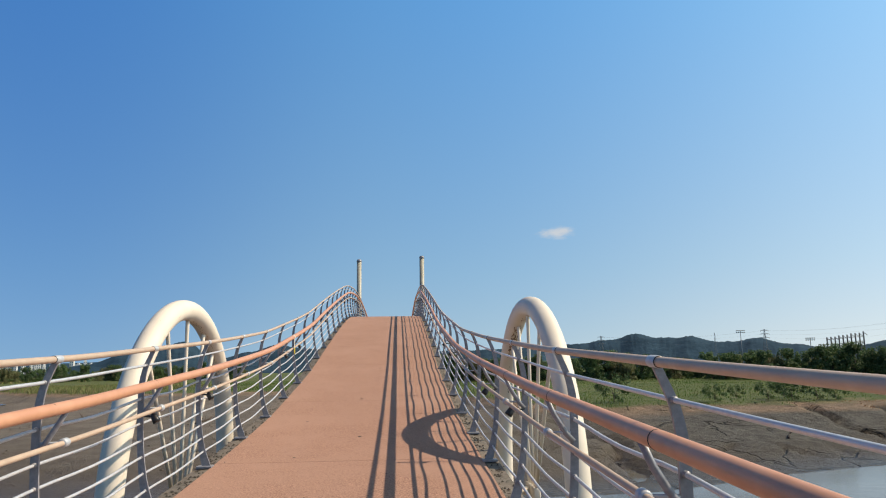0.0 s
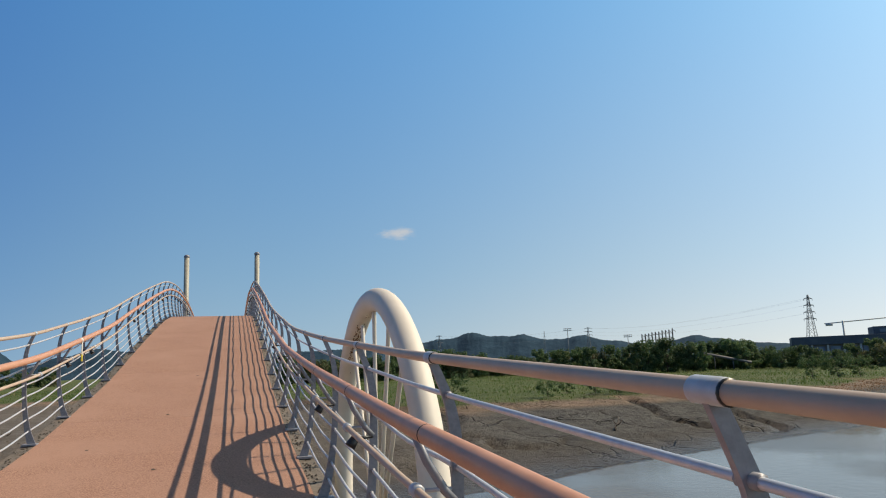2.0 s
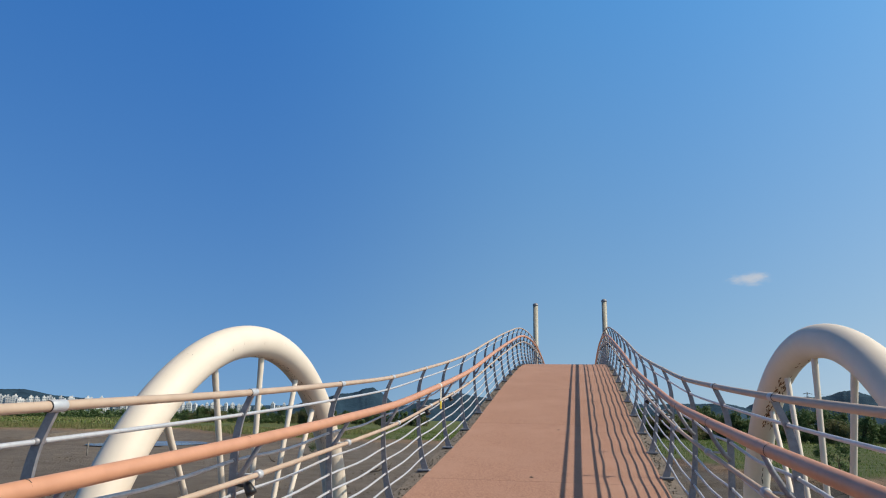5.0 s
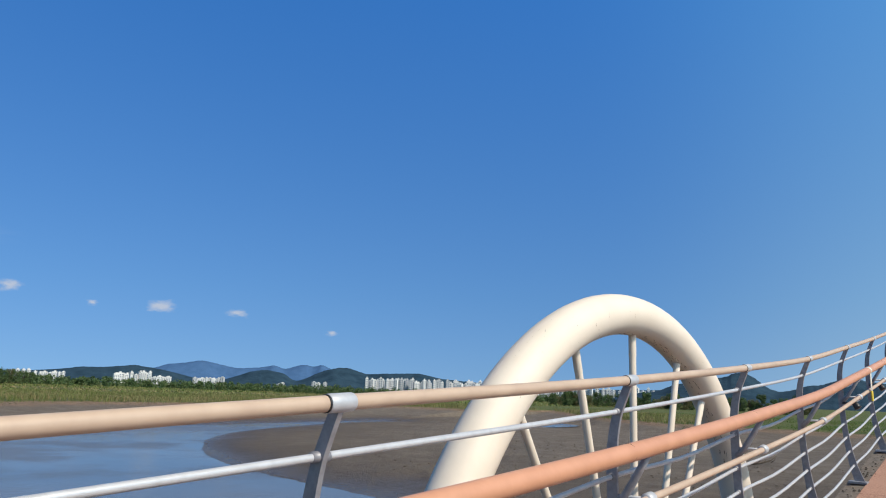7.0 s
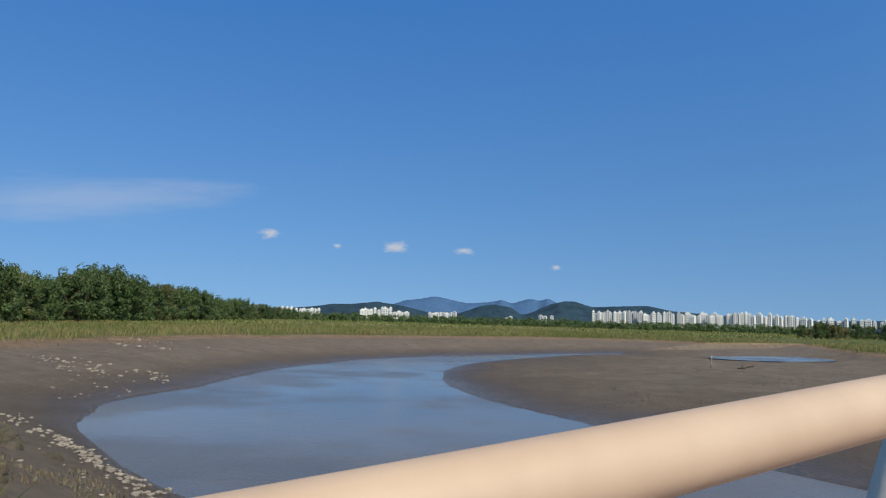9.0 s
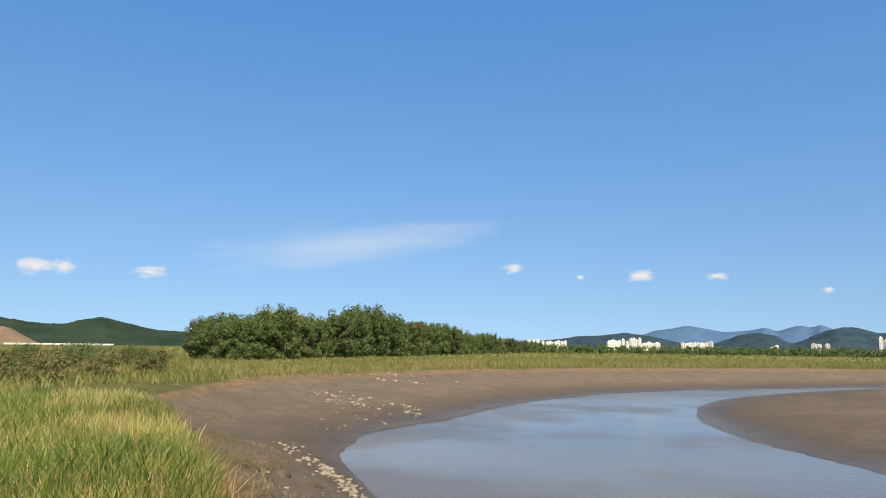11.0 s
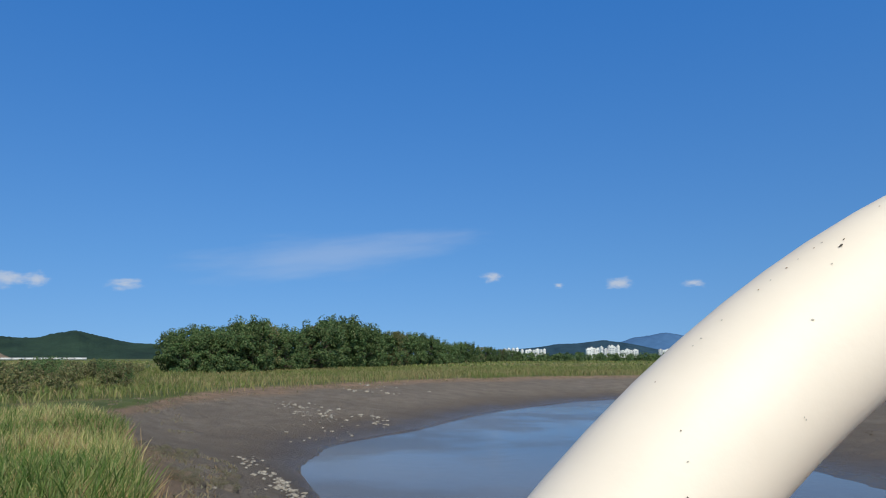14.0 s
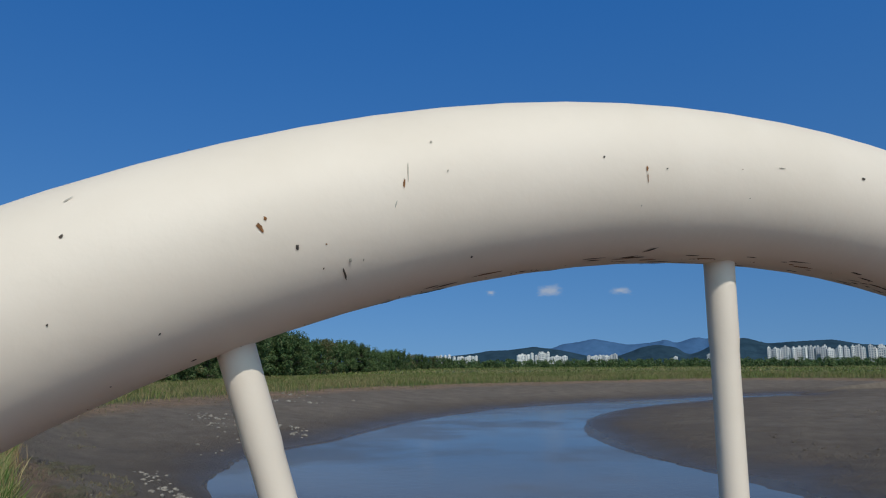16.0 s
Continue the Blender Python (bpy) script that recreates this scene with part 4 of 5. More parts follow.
factory = place(tagged(new("factory_building"), "long dark factory building with open bays behind trees", "building"), -47.5, 320, -1.0, 8)
bm = bmesh.new()
box(bm, -31, 66, 0, 24, 5.6, 8.9, 0.2)
part("roof", bm, FACTORY_DARK, factory, smooth=False)
bm = bmesh.new()
box(bm, -30, 65, 1.5, 23, 0, 5.6)
part("wall", bm, FACTORY_WALL, factory, smooth=False)
for k in range(17):
    bm = bmesh.new()
    box(bm, -30 + 5.6 * k, -29.3 + 5.6 * k, 0.4, 1.4, 0, 5.6, 0.05)
    part("column", bm, WALL_GREY, factory, smooth=False)
    bm = bmesh.new()
    box(bm, -28.8 + 5.6 * k, -25.2 + 5.6 * k, 1.3, 1.55, 1.8, 4.9)
    part("window", bm, GLASS_DARK, factory, smooth=False)
bm = bmesh.new()
box(bm, -2, 56, 4, 20, 8.9, 11.9, 0.2)
part("upper_storey", bm, FACTORY_DARK, factory, smooth=False)
bm = bmesh.new()
box(bm, 0, 52, 3.8, 4.1, 9.7, 10.9)
part("window_band", bm, GLASS_DARK, factory, smooth=False)

crane = place(tagged(new("tower_crane"), "pale tower crane with a long level jib", "crane"), -45.1, 900)
bm = bmesh.new()
tube(bm, [(0, 0, 0), (0, 0, 34)], 1.0, 4)
part("mast", bm, WALL_WHITE, crane)
bm = bmesh.new()
tube(bm, [(-18, 0, 31.6), (75, 0, 36.4)], 0.6, 4)
part("jib", bm, WALL_WHITE, crane)
bm = bmesh.new()
box(bm, -17, -10, -1.5, 1.5, 29, 31.6)
part("counterweight", bm, WALL_GREY, crane)

conveyor = tagged(new("conveyor_gallery"), "pale sloping conveyor gallery among the trees", "conveyor")
bm = bmesh.new()
a, b = Vector(bearing(-35.2, 172, 3.3)), Vector(bearing(-39.4, 172, 0.35))
tube(bm, [a, b], 0.32, 4)
part("gallery", bm, FACTORY_WALL, conveyor)
for f in (0.1, 0.4, 0.7):
    bm = bmesh.new()
    p = a.lerp(b, f)
    bar(bm, p, (p.x, p.y, -1.2), 0.12)
    part("leg", bm, FACTORY_WALL, conveyor)


# ---- trees and shrubs ----
def leaf_cloud(rng, centres, radii, per, size):
    """Small bent leaf sprays scattered through a set of uneven lobes."""
    verts, faces = [], []
    for (cx, cy, cz), r in zip(centres, radii):
        for _ in range(per):
            d = Vector((rng.gauss(0, 1), rng.gauss(0, 1), rng.gauss(0, 1))).normalized() * r * rng.uniform(0.45, 1.05) ** 0.6
            d.z *= 0.8
            c = Vector((cx, cy, cz)) + d
            n = (d.normalized() + Vector((rng.uniform(-1, 1), rng.uniform(-1, 1), rng.uniform(-0.4, 1.0)))).normalized()
            u = n.orthogonal().normalized()
            u = (Matrix.Rotation(rng.uniform(0, 6.28), 3, n) @ u)
            w = n.cross(u)
            s = size * rng.uniform(0.6, 1.3)
            k = len(verts)
            verts += [tuple(c - u * s), tuple(c + w * s * 0.5 - n * s * 0.15), tuple(c + u * s), tuple(c - w * s * 0.5 - n * s * 0.15)]
            faces += [(k, k + 1, k + 2), (k, k + 2, k + 3)]
    return verts, faces


def build_tree(seed, name="tree", height=10.0, spread_r=3.6, lobes=26, per=120, size=0.28, mat=None, label=""):
    rng = random.Random(seed)
    tree = tagged(new(name), label or "bushy dark green broadleaf tree on the river bank", "tree", "trees on the banks")
    bm = bmesh.new()
    top = height * 0.62
    lean = rng.uniform(-0.5, 0.5)
    tube(bm, [(0, 0, -0.4), (lean * 0.2, 0, top * 0.3), (lean * 0.6, 0.2, top * 0.65), (lean, 0.1, top)], [0.2 * height / 10, 0.16 * height / 10, 0.11 * height / 10, 0.05 * height / 10], 8)
    centres, radii = [], []
    for k in range(lobes):
        f = rng.uniform(0.0, 1.0) ** 0.85
        a = rng.uniform(0, 6.28)
        q = spread_r * math.sqrt(rng.random()) * (0.6 + 0.6 * math.sin(0.5 + f * 2.3)) * 0.9
        c = Vector((math.cos(a) * q, math.sin(a) * q, height * (0.05 + 0.85 * f)))
        centres.append(tuple(c))
        radii.append(spread_r * rng.uniform(0.16, 0.36))
        if k % 2 == 0:
            start = Vector((lean * 0.5, 0.1, top * min(0.95, 0.2 + 0.75 * f * rng.random())))
            tube(bm, [start, start.lerp(c, 0.55) + Vector((0, 0, 0.2)), c], [0.07 * height / 10, 0.045 * height / 10, 0.015], 5)
    part("trunk", bm, BARK, tree, "grey-brown trunk and limbs")
    v, f = leaf_cloud(rng, centres, radii, per, size)
    # upright loose sprays break the outline
    sv, sf = leaf_cloud(rng, [(c[0] * 1.05, c[1] * 1.05, c[2] + spread_r * 0.32) for c in centres if c[2] > height * 0.55], [spread_r * 0.22] * 99, 26, size * 0.9)
    k = len(v)
    part("crown", raw_mesh("crown", v + sv, f + [tuple(i + k for i in t) for t in sf], mat or LEAF), mat or LEAF, tree)
    return tree


def scatter(kinds, spots):
    """Puts copies of the kinds at spots (x, y, scale, turn, kind); the first of a kind is the built one itself."""
    used = set()
    for x, y, s, turn, q in spots:
        ob = kinds[q]
        if q in used:
            ob = copy_thing(ob, Matrix())
        used.add(q)
        z = float(ground_z(np.array([x]), np.array([y]))[0])
        ob.matrix_basis = Matrix.Translation((x, y, z)) @ Matrix.Rotation(turn, 4, "Z") @ Matrix.Diagonal((s, s, s * 1.0, 1))


rng = random.Random(11)
bank_trees = [build_tree(1, height=11.5, spread_r=4.2, lobes=52, per=95), build_tree(2, height=10.5, spread_r=3.8, lobes=48, per=95), build_tree(3, height=9.5, spread_r=4.4, lobes=48, per=95),
              build_tree(5, height=12.0, spread_r=3.4, lobes=40, per=70, mat=LEAF_DRY, label="sparse olive-brown broadleaf tree on the bank")]
# the wood's height in degrees, by bearing
WOOD_AZ = (68, 69.9, 71.7, 73.5, 75.3, 76.6, 78.9, 81.1, 82.0, 84.2, 86.0, 87.8, 90.8, 92.4, 93.7)
WOOD_EL = (0.55, 0.72, 1.16, 1.2, 1.81, 1.94, 2.15, 2.85, 3.3, 2.45, 2.4, 3.15, 2.25, 2.3, 2.0)
spots = []
for k in range(58):
    f = k / 57
    az = 93.6 - 25.5 * f ** 0.9
    d = 150 + 40 * f + 330 * f ** 2.6 + rng.uniform(0, 26)
    x, y, _ = bearing(az, d)
    q = 3 if rng.random() < 0.10 and k > 8 else rng.randrange(3)
    tall = d * math.tan(radians(float(np.interp(az, WOOD_AZ, WOOD_EL)))) + 3.4
    spots.append((x, y, tall / (11.5, 10.5, 9.5, 12.0)[q] * rng.uniform(0.84, 1.0), rng.uniform(0, 6.28), q))
scatter(bank_trees, spots)

low_trees = [build_tree(7, height=5.6, spread_r=2.6, lobes=44, per=80, size=0.22, label="low green tree in a belt along the far bank"),
             build_tree(8, height=6.4, spread_r=2.4, lobes=44, per=80, size=0.22, label="low green tree in a belt along the far bank"),
             build_tree(9, height=4.6, spread_r=2.9, lobes=40, per=80, size=0.22, mat=LEAF_DRY, label="olive green low tree in a belt along the far bank")]
spots = []
for k in range(125):
    f = k / 124
    az = 3 - 58 * f
    d = 178 - 30 * f + rng.uniform(0, 34)
    x, y, _ = bearing(az, d)
    spots.append((x, y, rng.uniform(0.72, 1.12) * (0.85 + 0.25 * float(value_noise(np.array(az * 0.5), np.array(0.0), 3))) * (1.0 if az > -40 else 0.72), rng.uniform(0, 6.28), rng.choice((0, 0, 1, 1, 2))))
for k in range(46):
    az = 12 + 18 * k / 45
    x, y, _ = bearing(az + rng.uniform(-0.3, 0.3), 330 + rng.uniform(0, 80))
    spots.append((x, y, rng.uniform(0.7, 1.25), rng.uniform(0, 6.28), rng.randrange(3)))
scatter(low_trees, spots)
centres, radii = [], []
for k in range(330):
    x, y, _ = bearing(27 + 45 * k / 329 + rng.uniform(-0.3, 0.3), rng.uniform(520, 680))
    tall = rng.uniform(3.6, 6.4)
    for q in range(5):
        centres.append((x + rng.uniform(-3, 3), y + rng.uniform(-3, 3), tall * (0.1 + 0.2 * q) - 1))
        radii.append(rng.uniform(1.3, 2.4))
far_leaves = leaf_cloud(rng, centres, radii, 26, 0.75)
tagged(part("far_woods", raw_mesh("far_woods", far_leaves[0], far_leaves[1], LEAF), LEAF), "dark green belt of distant woods before the town", "woods", kind="stuff")

shrubs = [build_tree(21, "shrub", 2.6, 1.9, 14, 90, 0.13, LEAF_DRY, "olive-brown rounded shrub among the reeds"), build_tree(22, "shrub", 3.0, 2.1, 14, 90, 0.13, LEAF, "dark green shrub among the reeds")]
spots = []
for k in range(95):
    az = 95.5 + 19 * rng.random()
    d = rng.uniform(75, 150)
    x, y, _ = bearing(az, d)
    spots.append((x, y, rng.uniform(0.6, 1.15), rng.uniform(0, 6.28), rng.choice((0, 0, 1))))
for az, d, s in ((-17.5, 66, 0.75), (-25, 68, 0.5), (-43.6, 104, 0.85), (-45.2, 103, 0.9), (-46.5, 106, 0.8), (20, 100, 0.55), (-28.6, 74, 0.55), (-30.2, 73, 0.62), (-31.8, 75, 0.6), (-33.0, 74, 0.5), (-29.6, 77, 0.6), (-26.4, 75, 0.4)):
    x, y, _ = bearing(az, d)
    spots.append((x, y, s, 1.0, 1))
scatter(shrubs, spots)


# ---- reeds, grass, marsh plants ----
def blades(name, x, y, h, width, mat, label, seed, bend=0.35, category="grass"):
    """Many curved blades rooted at x, y, joined as one growth."""
    g = np.random.default_rng(seed)
    n = len(x)
    z = ground_z(x, y)
    turn, lean = g.uniform(0, 6.283, n), g.uniform(0.05, bend, n) * h
    face = g.uniform(0, 6.283, n)
    wx, wy = np.cos(face) * width / 2, np.sin(face) * width / 2
    lx, ly = np.cos(turn) * lean, np.sin(turn) * lean
    rows = []
    for f, wf, lf in ((0.0, 0.7, 0.0), (0.5, 1.0, 0.3), (0.85, 0.6, 0.75)):
        for s in (-1, 1):
            rows.append(np.stack([x + s * wx * wf + lx * lf, y + s * wy * wf + ly * lf, z - 0.03 + h * f], 1))
    rows.append(np.stack([x + lx * 1.1, y + ly * 1.1, z + h], 1))
    verts = np.stack(rows, 1).reshape(-1, 3)
    k = np.arange(n)[:, None] * 7
    quads = np.concatenate([k + np.array([[0, 1, 3, 2]]), k + np.array([[2, 3, 5, 4]])]).tolist()
    tris = (k + np.array([[4, 5, 6]])).tolist()
    me = raw_mesh(name, verts, quads + tris, mat, True)
    return tagged(part(name, me, mat), label, category, kind="stuff")


def sown(seed, n, box4, keep):
    """Random spots in a box (x0, x1, y0, y1), thinned by keep(x, y, z, chance)."""
    g = np.random.default_rng(seed)
    x, y = g.uniform(box4[0], box4[1], n), g.uniform(box4[2], box4[3], n)
    ok = keep(x, y, ground_z(x, y), g.uniform(0, 1, n))
    return x[ok], y[ok], g.uniform(0, 1, int(ok.sum()))


def near_edge(x):
    """The line up to which the near reeds grow."""
    return 8.35 + (x + 18) * 0.17


x, y, r = sown(1, 190000, (-52, -7, -26, 9), lambda x, y, z, c: (y < near_edge(x) - 0.5 + 1.1 * fbm(x / 4, y / 4, 3, 6) * 2) & (c < 0.25 + 0.75 * smooth(-45, -16, x)))
tall = 0.55 + 1.1 * (0.5 + fbm(x / 4, y / 4, 4, 12)) * 0.6
clump = np.exp(-((x + 15.5) / 6) ** 2 - ((y - 3.5) / 3.2) ** 2)
green = 0.5 + 1.2 * fbm(x / 5, y / 5, 4, 14) + 0.8 * (r - 0.5) + 0.22 * clump > 0.74
blades("reeds", x[green], y[green], (tall * (0.9 + 0.5 * r))[green], 0.021 + 0.017 * r[green], REED_GREEN, "dense green reeds on the near bank", 2, 0.7)
blades("reeds", x[~green], y[~green], (tall * (0.75 + 0.55 * r))[~green], 0.016 + 0.015 * r[~green], REED, "dense yellowing reeds on the near bank", 3, 0.75)
x, y, r = sown(3, 42000, (-48, -8, -20, 10), lambda x, y, z, c: (c < 1.1 * smooth(-8, -1.0, y - near_edge(x)) * smooth(0.3, -0.7, y - near_edge(x)) * smooth(0.3, 0.6, value_noise(x / 2.5, y / 2.5, 44))))
blades("dry_reeds", x, y, 0.35 + 0.75 * r, 0.016 + 0.014 * r, REED_DRY, "dry tan reeds edging the near bank's green growth", 33, 0.8)
x, y, r = sown(4, 150000, (-210, -46, -60, 190), lambda x, y, z, c: (z > -1.32 + 0.3 * (c - 0.5)) & (line_distance(x, y, SOUTH_SHORE) > 20 + 7 * value_noise(x / 9, y / 9, 2)))
tall, lush = 0.25 + 1.0 * (0.5 + fbm(x / 8, y / 8, 4, 3)) * 0.7 + 0.3 * r, fbm(x / 14, y / 14, 4, 23) + 0.3 * (r - 0.5) > 0.07
blades("reeds", x[lush], y[lush], tall[lush] * 1.15, 0.06 + 0.05 * r[lush], REED_BELT, "lush green reed belt along the western bank", 5, 0.8)
blades("reeds", x[~lush], y[~lush], tall[~lush], 0.06 + 0.05 * r[~lush], MEADOW, "yellowing reed belt along the western bank", 25, 0.8)
x, y, r = sown(6, 60000, (-620, -150, -260, 560), lambda x, y, z, c: z > -1.3)
lush = fbm(x / 45, y / 45, 4, 27) + 0.3 * (r - 0.5) > 0.07
blades("meadow", x[lush], y[lush], 0.3 + 0.5 * r[lush], 0.35 + 0.3 * r[lush], REED_BELT, "wide green reed meadow reaching to the trees", 7, 1.0)
blades("meadow", x[~lush], y[~lush], 0.2 + 0.35 * r[~lush], 0.35 + 0.3 * r[~lush], MEADOW, "wide yellowing reed meadow reaching to the trees", 26, 1.0)
x, y, r = sown(8, 110000, (-90, 190, 62, 240), lambda x, y, z, c: (z > -1.22) & (c < 0.35 + 0.9 * value_noise(x / 14, y / 14, 8)))
blades("meadow", x, y, 0.05 + 0.34 * value_noise(x / 9, y / 9, 5) ** 2 + 0.08 * r, 0.05 + 0.035 * r, MEADOW_GREEN, "green meadow on the far bank", 9, 0.8)
x, y, r = sown(10, 60000, (40, 110, 56, 104), lambda x, y, z, c: (z > -1.85) & (z < -1.2) & (value_noise(x / 6, y / 3, 15) > 0.75 - 0.45 * smooth(50, 72, x)))
blades("red_marsh_plants", x, y, 0.04 + 0.07 * r, 0.05 + 0.05 * r, RED_PLANT, "rust-red low marsh plants edging the mud", 11, 0.6, "plant")
x, y, r = sown(12, 30000, (-70, -12, -2, 14), lambda x, y, z, c: (z > -3.1) & (z < -0.9) & (y > near_edge(x) - 1) & (y < near_edge(x) + 4.5) & (value_noise(x / 2.2, y / 1.4, 16) > 0.56))
blades("salt_marsh_plants", x, y, 0.05 + 0.1 * r, 0.035 + 0.03 * r, SALT_PLANT, "grey-brown low salt-marsh tufts on the near mud", 13, 0.8, "plant")
x, y, r = sown(14, 16000, (-130, -50, -14, 60), lambda x, y, z, c: (z > -1.65) & (z < -1.1) & (value_noise(x / 5, y / 2.5, 17) > 0.5))
blades("salt_marsh_plants", x, y, 0.06 + 0.12 * r, 0.09 + 0.06 * r, SALT_PLANT, "brown low marsh tufts along the mud's upper edge", 15, 0.7, "plant")


# ---- tussocks on the near mud ----
TUSSOCK = leaf_material("tussock_leaves", [(0.09, 0.08, 0.05), (0.135, 0.128, 0.08), (0.145, 0.14, 0.10), (0.19, 0.145, 0.085)], 0.8, 0.1)


def build_tussock(seed):
    rng = random.Random(seed)
    ob = tagged(new("marsh_tussock"), "low grey-green marsh tussock on the near mud", "plant", "tussocks on the near mud")
    centres = [(rng.uniform(-0.5, 0.5), rng.uniform(-0.28, 0.28), rng.uniform(0.0, 0.12)) for _ in range(9)]
    v, f = leaf_cloud(rng, centres, [rng.uniform(0.12, 0.24) for _ in centres], 150, 0.020)
    part("leaves", raw_mesh("leaves", v, f, TUSSOCK), TUSSOCK, ob)
    bm = bmesh.new()
    bmesh.ops.create_icosphere(bm, subdivisions=2, radius=0.5)
    for q in bm.verts:
        q.co = Vector((q.co.x * 1.15, q.co.y * 0.75, q.co.z * 0.36 - 0.04)) * rng.uniform(0.85, 1.1)
    part("root_clod", bm, GROUND, ob, "mud clod held by the roots")
    return ob


tussocks = [build_tussock(k) for k in (61, 62, 63)]
rng = random.Random(17)
spots = []
while len(spots) < 62:
    x = rng.uniform(-44, -14)
    y = near_edge(x) + rng.triangular(-0.4, 4.6, 1.0)
    if value_noise(np.array(x / 2.6), np.array(y / 1.6), 71) > 0.42 and float(ground_z(np.array([x]), np.array([y]))[0]) > -3.4:
        spots.append((x, y, rng.uniform(0.45, 1.25), rng.uniform(-0.5, 0.5), rng.randrange(3)))
scatter(tussocks, spots)

# ---- stones ----
def stone_mesh(seed, size=1.0):
    rng = random.Random(seed)
    bm = bmesh.new()
    bmesh.ops.create_icosphere(bm, subdivisions=1, radius=size)
    for v in bm.verts:
        v.co *= rng.uniform(0.7, 1.15)
        v.co.z *= 0.6
        v.co.x *= 1.25
    me = bpy.data.meshes.new("stone")
    bm.to_mesh(me)
    bm.free()
    me.materials.append(STONE)
    return me


stones = [stone_mesh(s) for s in range(6)]
rng = random.Random(5)
lines = [((-47, 9.5), (-38, 11.2), 30, 0.4, 0.13), ((-38, 11.2), (-28, 12.6), 130, 0.42, 0.15), ((-28, 12.6), (-17, 13.4), 105, 0.5, 0.15), ((-34, 9.5), (-22, 11.5), 30, 1.6, 0.09)]
far_lines = [((-80, 15.2), (-68, 17.5), 60, 1.5, 0.20), ((-72, 17), (-56, 16.5), 26, 1.5, 0.18), ((-72, 22.2), (-64, 22), 20, 0.6, 0.24), ((-112, 28), (-92, 27), 26, 3.0, 0.28)]


def stone_spots(some):
    for (ax, ay), (bx, by), count, wide, size in some:
        for k in range(count):
            f = rng.random()
            x, y = ax + (bx - ax) * f + rng.gauss(0, wide * 0.5), ay + (by - ay) * f + rng.gauss(0, wide)
            z = float(ground_z(np.array([x]), np.array([y]))[0])
            if z > WATER_Z - 0.1:
                s = size * rng.uniform(0.3, 1.1)
                yield Matrix.Translation((x, y, z + 0.15 * s)) @ Matrix.Rotation(rng.uniform(0, 6.28), 4, "Z") @ Matrix.Diagonal((s, s * rng.uniform(0.6, 1.0), s, 1))


for m in stone_spots(lines):
    o = part("stone", stones[rng.randrange(6)], STONE)
    o.matrix_basis = m
    tagged(o, "pale angular stone on the muddy bank", "stone", "rubble on the mud bank")
verts, faces = [], []
for m in stone_spots(far_lines):
    me = stones[rng.randrange(6)]
    n0 = len(verts)
    verts += [tuple(m @ v.co) for v in me.vertices]
    faces += [tuple(n0 + q for q in f.vertices) for f in me.polygons]
tagged(part("rubble", raw_mesh("rubble", verts, faces, STONE), STONE), "pale rubble strewn down the western mud bank", "rubble", kind="stuff")

clods = [(rng.uniform(-62, -8), rng.uniform(44, 84)) for _ in range(900)]
verts, faces = [], []
for x, y in clods:
    z = float(ground_z(np.array([x]), np.array([y]))[0])
    if z < WATER_Z + 0.6 or value_noise(np.array(x / 7), np.array(y / 5), 81) < 0.5:
        continue
    r = rng.uniform(0.04, 0.14)
    n0 = len(verts)
    for q in range(6):
        f = q * 1.0472 + rng.uniform(-0.3, 0.3)
        verts.append((x + r * 1.3 * math.cos(f), y + r * math.sin(f), z - 0.04))
    for q in range(6):
        f = q * 1.0472 + rng.uniform(-0.3, 0.3)
        verts.append((x + r * 0.7 * math.cos(f), y + r * 0.6 * math.sin(f), z + r * rng.uniform(0.45, 0.7)))
    verts.append((x, y, z + r * 0.75))
    faces += [(n0 + q, n0 + (q + 1) % 6, n0 + 6 + (q + 1) % 6, n0 + 6 + q) for q in range(6)] + [(n0 + 6 + q, n0 + 6 + (q + 1) % 6, n0 + 12) for q in range(6)]
tagged(part("mud_clods", raw_mesh("mud_clods", verts, faces, GROUND), GROUND), "small dark clods strewn over the mud bar", "mud", kind="stuff")

# driftwood on the mud bar and branches on the far bank
for x, y, turn, s in ((-56.5, 91, 0.4, 0.85), (-34.5, 86, 2.4, 0.7), (27.3, 52.4, 0.9, 0.85), (-18.5, 75, 0.6, 0.8)):
    z = float(ground_z(np.array([x]), np.array([y]))[0])
    o = tagged(new("driftwood"), "bleached forked branch stranded on the mud", "driftwood")
    o.matrix_basis = Matrix.Translation((x, y, z)) @ Matrix.Rotation(turn, 4, "Z") @ Matrix.Diagonal((s, s, s, 1))
    bm = bmesh.new()
    tube(bm, [(-1.4, 0, 0.05), (-0.4, 0.1, 0.18), (0.6, 0, 0.5), (1.3, 0.1, 1.0)], [0.11, 0.1, 0.07, 0.02], 7)
    part("stem", bm, BARK, o)
    for q in ((0.2, 0.5, 0.9), (-0.5, -0.5, 0.7), (0.9, -0.3, 0.8)):
        bm = bmesh.new()
        tube(bm, [(q[0] - 0.3, 0, 0.3), (q[0], q[1] * 0.5, 0.5), (q[0] + 0.1, q[1], q[2])], [0.06, 0.04, 0.012], 6)
        part("branch", bm, BARK, o)

stake = tagged(new("stake"), "pale weathered wooden stake standing in the mud bar", "stake")
stake.location = (-58.6, 86.6, float(ground_z(np.array([-58.6]), np.array([86.6]))[0]) - 0.2)
bm = bmesh.new()
tube(bm, [(0, 0, 0), (0.02, 0, 0.8), (0.05, 0.02, 1.75), (0.05, 0.02, 1.8)], [0.085, 0.08, 0.07, 0.03], 8)
part("shaft", bm, STONE, stake)

# ---- clouds ----
CLOUD_D = 4500


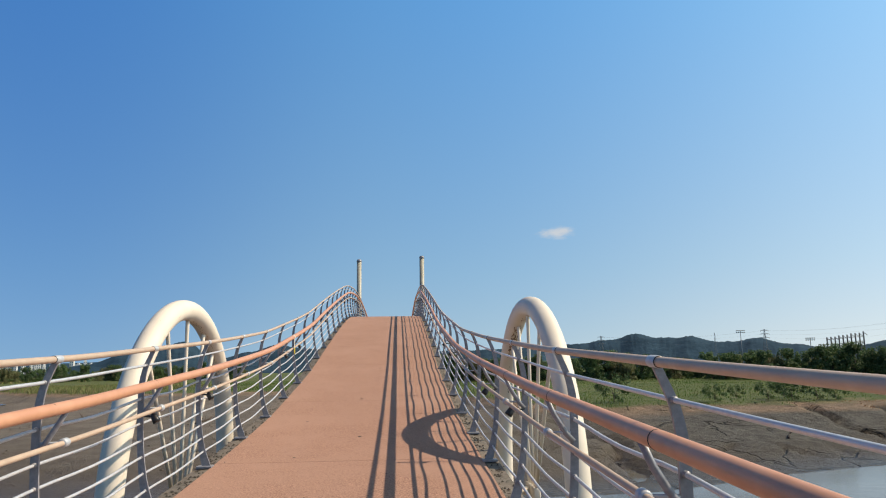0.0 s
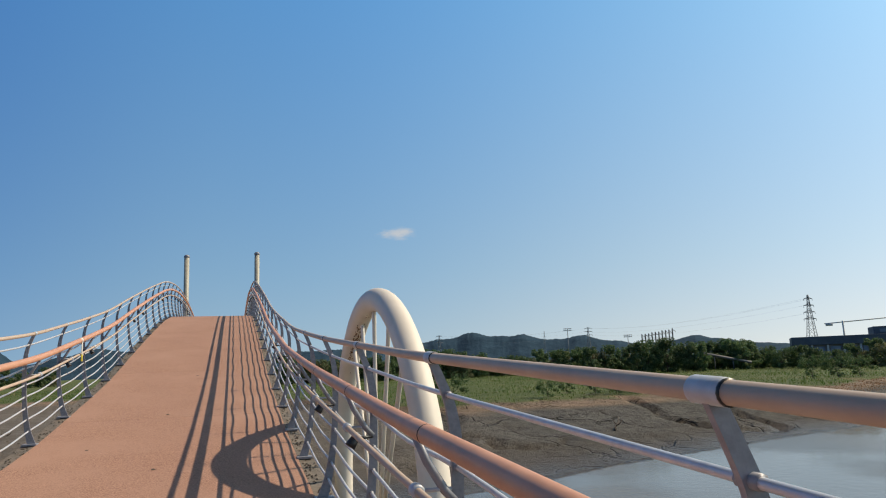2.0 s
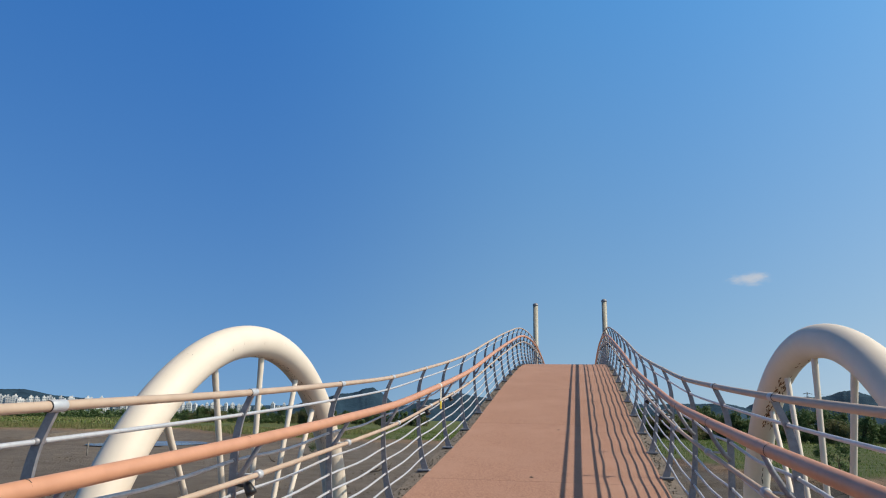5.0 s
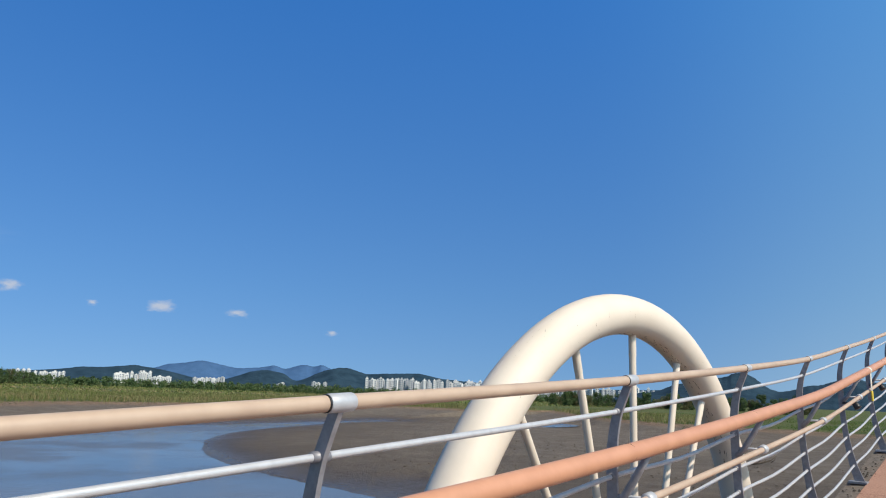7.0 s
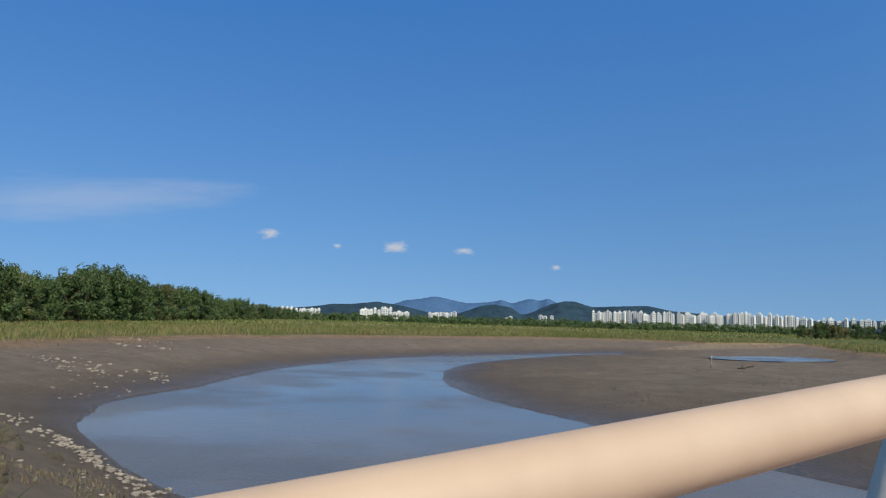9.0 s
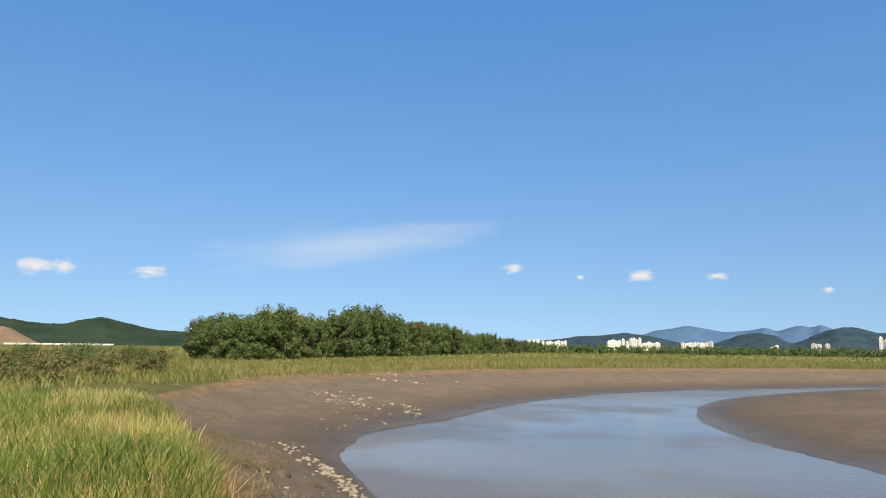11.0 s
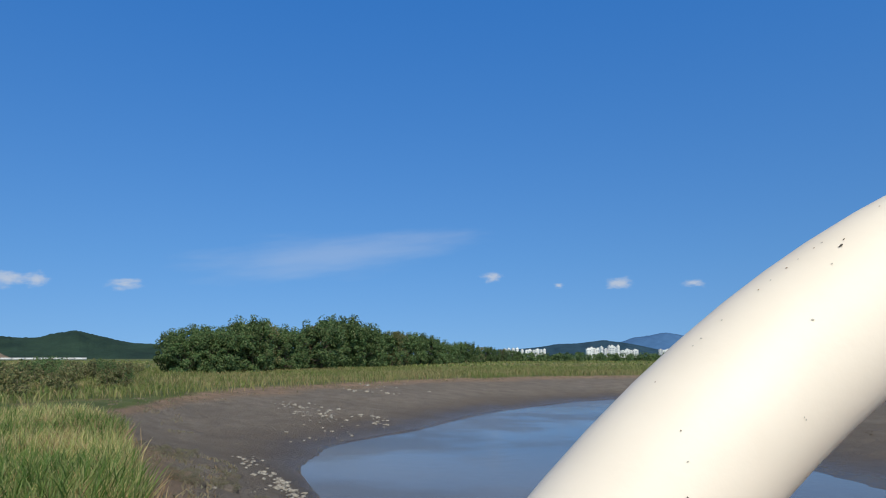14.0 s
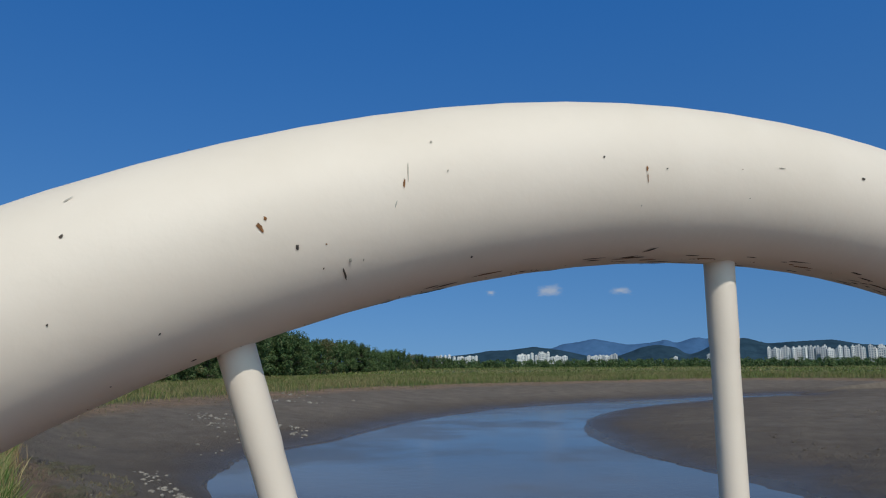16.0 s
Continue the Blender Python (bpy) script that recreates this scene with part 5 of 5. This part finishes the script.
def cloud(name, az, el, w, h, mat, label, lean=0.0):
    """A thin sheet of cloud facing the bridge, w by h degrees."""
    bm = bmesh.new()
    bmesh.ops.create_grid(bm, x_segments=2, y_segments=2, size=1.0)
    o = part(name, bm, mat)
    c = Vector(bearing(az, CLOUD_D * math.cos(radians(el)), CLOUD_D * math.sin(radians(el)) + 2.4))
    o.matrix_basis = look(c, (0, 6, 2.4), lean) @ Matrix.Diagonal((CLOUD_D * radians(w) / 2, CLOUD_D * radians(h) / 2, 1, 1))
    o.visible_shadow = False
    tagged(o, label, "cloud", kind="structure")


for az, el, w, h in ((-12.4, 10.5, 3.6, 1.5), (60.3, 5.6, 2.6, 1.3), (54.9, 5.45, 2.2, 0.8), (70.3, 6.25, 2.2, 1.1), (47.6, 4.3, 1.2, 0.6), (98.2, 5.2, 3.2, 1.2), (105.6, 5.2, 2.8, 1.5), (103.9, 5.3, 2.2, 1.4), (65, 5.5, 1.2, 0.5)):
    cloud("cloud", az, el, w, h, CLOUD, "small white fair-weather cloud")
cloud("cloud_streak", 83.0, 7.9, 27, 4.4, WISP, "long thin wispy cloud streak", -5.5)

# ---- wear on the arches ----


def mark_at(arch, plan, side, y, z, long, wide, mat, name, turn=0.0):
    """A mark where the tube's face shows it at that place along the bridge and height."""
    best = min(np.linspace(0.2, 2.94, 700), key=lambda a: (arch_point(plan, a).y + plan[1] - y) ** 2 + (arch_point(plan, a).z + plan[2] - z) ** 2)
    p = arch_point(plan, best)
    off = (y - plan[1] - p.y) * p.y + (z - plan[2] - p.z) * p.z
    d = math.hypot(y - plan[1] - p.y, z - plan[2] - p.z) * (1 if off > 0 else -1)
    arch_mark(arch, plan, side, best, math.asin(max(-0.98, min(0.98, d / TUBE_R))), long, wide, mat, name, turn)


for y, z, long, wide, mat, name, turn in ((10.548, 2.833, 0.005, 0.010, RUST, "rust_spot", 0.3), (10.555, 2.842, 0.004, 0.004, RUST, "rust_spot", 0.9), (10.583, 2.815, 0.003, 0.005, GRIME, "chip", 0),
                                          (10.642, 2.793, 0.0025, 0.016, GRIME, "chip", 0.2), (10.642, 2.806, 0.003, 0.004, SCRATCH, "chip", 0.2), (11.019, 2.938, 0.003, 0.006, RUST, "rust_spot", 0),
                                          (11.019, 2.926, 0.0016, 0.012, RUST, "rust_run", 0), (11.054, 2.941, 0.003, 0.002, GRIME, "chip", 0), (10.157, 2.769, 0.009, 0.003, GRIME, "scrape", 0.1),
                                          (10.172, 2.781, 0.005, 0.002, GRIME, "scrape", 0.2), (10.373, 2.856, 0.010, 0.0014, SCRATCH, "scratch", 0.4), (10.708, 2.905, 0.0012, 0.022, SCRATCH, "scratch", -0.3),
                                          (10.702, 2.892, 0.0022, 0.010, RUST, "scratch", -0.3), (10.69, 2.867, 0.0014, 0.008, SCRATCH, "scratch", -0.5), (11.241, 2.957, 0.010, 0.0016, SCRATCH, "scratch", 0.0),
                                          (11.402, 2.957, 0.007, 0.004, GRIME, "chip", 0.2), (11.065, 2.846, 0.022, 0.0035, GRIME, "scrape", 0.5), (11.045, 2.838, 0.02, 0.003, GRIME, "scrape", 0.2),
                                          (10.495, 2.703, 0.007, 0.003, GRIME, "chip", 0.3)):
    mark_at(ARCH_L, ARCH_WEST, 1, y, z, long * 0.62, wide * 0.62, mat, name, turn)
rng = random.Random(9)
for k in range(95):
    mark_at(ARCH_L, ARCH_WEST, 1, rng.uniform(9.8, 12.2), rng.uniform(2.35, 2.98), rng.uniform(0.001, 0.0024), rng.uniform(0.0008, 0.0018), rng.choice((GRIME, RUST, SCRATCH, SCRATCH)), "speck", rng.uniform(0, 3))
for k in range(120):
    arch_mark(ARCH_L, ARCH_WEST, 1, rng.uniform(0.6, 1.85), -rng.uniform(1.22, 1.75), rng.uniform(0.006, 0.026), rng.uniform(0.0008, 0.0024), rng.choice((RUST, GRIME, GRIME)), "rust_patch", rng.uniform(-0.15, 0.15))
for k in range(150):
    a = rng.uniform(0.85, 1.25) if k < 130 else rng.uniform(0.5, 2.0)
    arch_mark(ARCH_R, ARCH_EAST, -1, a, -rng.uniform(1.15, 1.95), rng.uniform(0.012, 0.045), rng.uniform(0.002, 0.007), rng.choice((RUST, RUST, RUST, RUST, GRIME)), "rust_patch", rng.uniform(-0.3, 0.3))

# ---- dirt on the bridge ----
rng = random.Random(31)
verts, faces = [], []
for k in range(2600):
    y = rng.uniform(0, 30)
    side = rng.choice((-1, 1))
    x = axis_x(y) + side * rng.gauss(1.31, 0.045)
    r = rng.uniform(0.004, 0.018)
    z = deck_z(y) - 0.012
    n0 = len(verts)
    for q in range(5):
        f = q * 1.2566 + rng.random()
        verts.append((x + r * math.cos(f), y + r * 1.3 * math.sin(f), z))
    verts.append((x, y, z + r * rng.uniform(0.5, 1.1)))
    faces += [(n0 + q, n0 + (q + 1) % 5, n0 + 5) for q in range(5)]
tagged(part("edge_debris", raw_mesh("edge_debris", verts, faces, GRIME), GRIME), "dry leaf litter and grit along the deck edges", "litter", kind="stuff")
for x, y, r in ((0.02, 11.3, 0.02), (-0.25, 8.6, 0.012), (-0.55, 10.2, 0.016), (0.35, 9.4, 0.012), (-0.1, 14.2, 0.02), (-0.7, 12.4, 0.018), (0.1, 17.5, 0.025)):
    bm = bmesh.new()
    rim = []
    for q in range(9):
        f = q * 6.283 / 9
        e = r * rng.uniform(0.6, 1.2)
        px, py = axis_x(y) + x + e * math.cos(f), y + 1.4 * e * math.sin(f)
        rim.append(bm.verts.new((px, py, deck_z(py) + 0.004)))
    bm.faces.new(rim)
    part("stain", bm, GRIME, bridge, "dark spot on the deck coating", smooth=False)
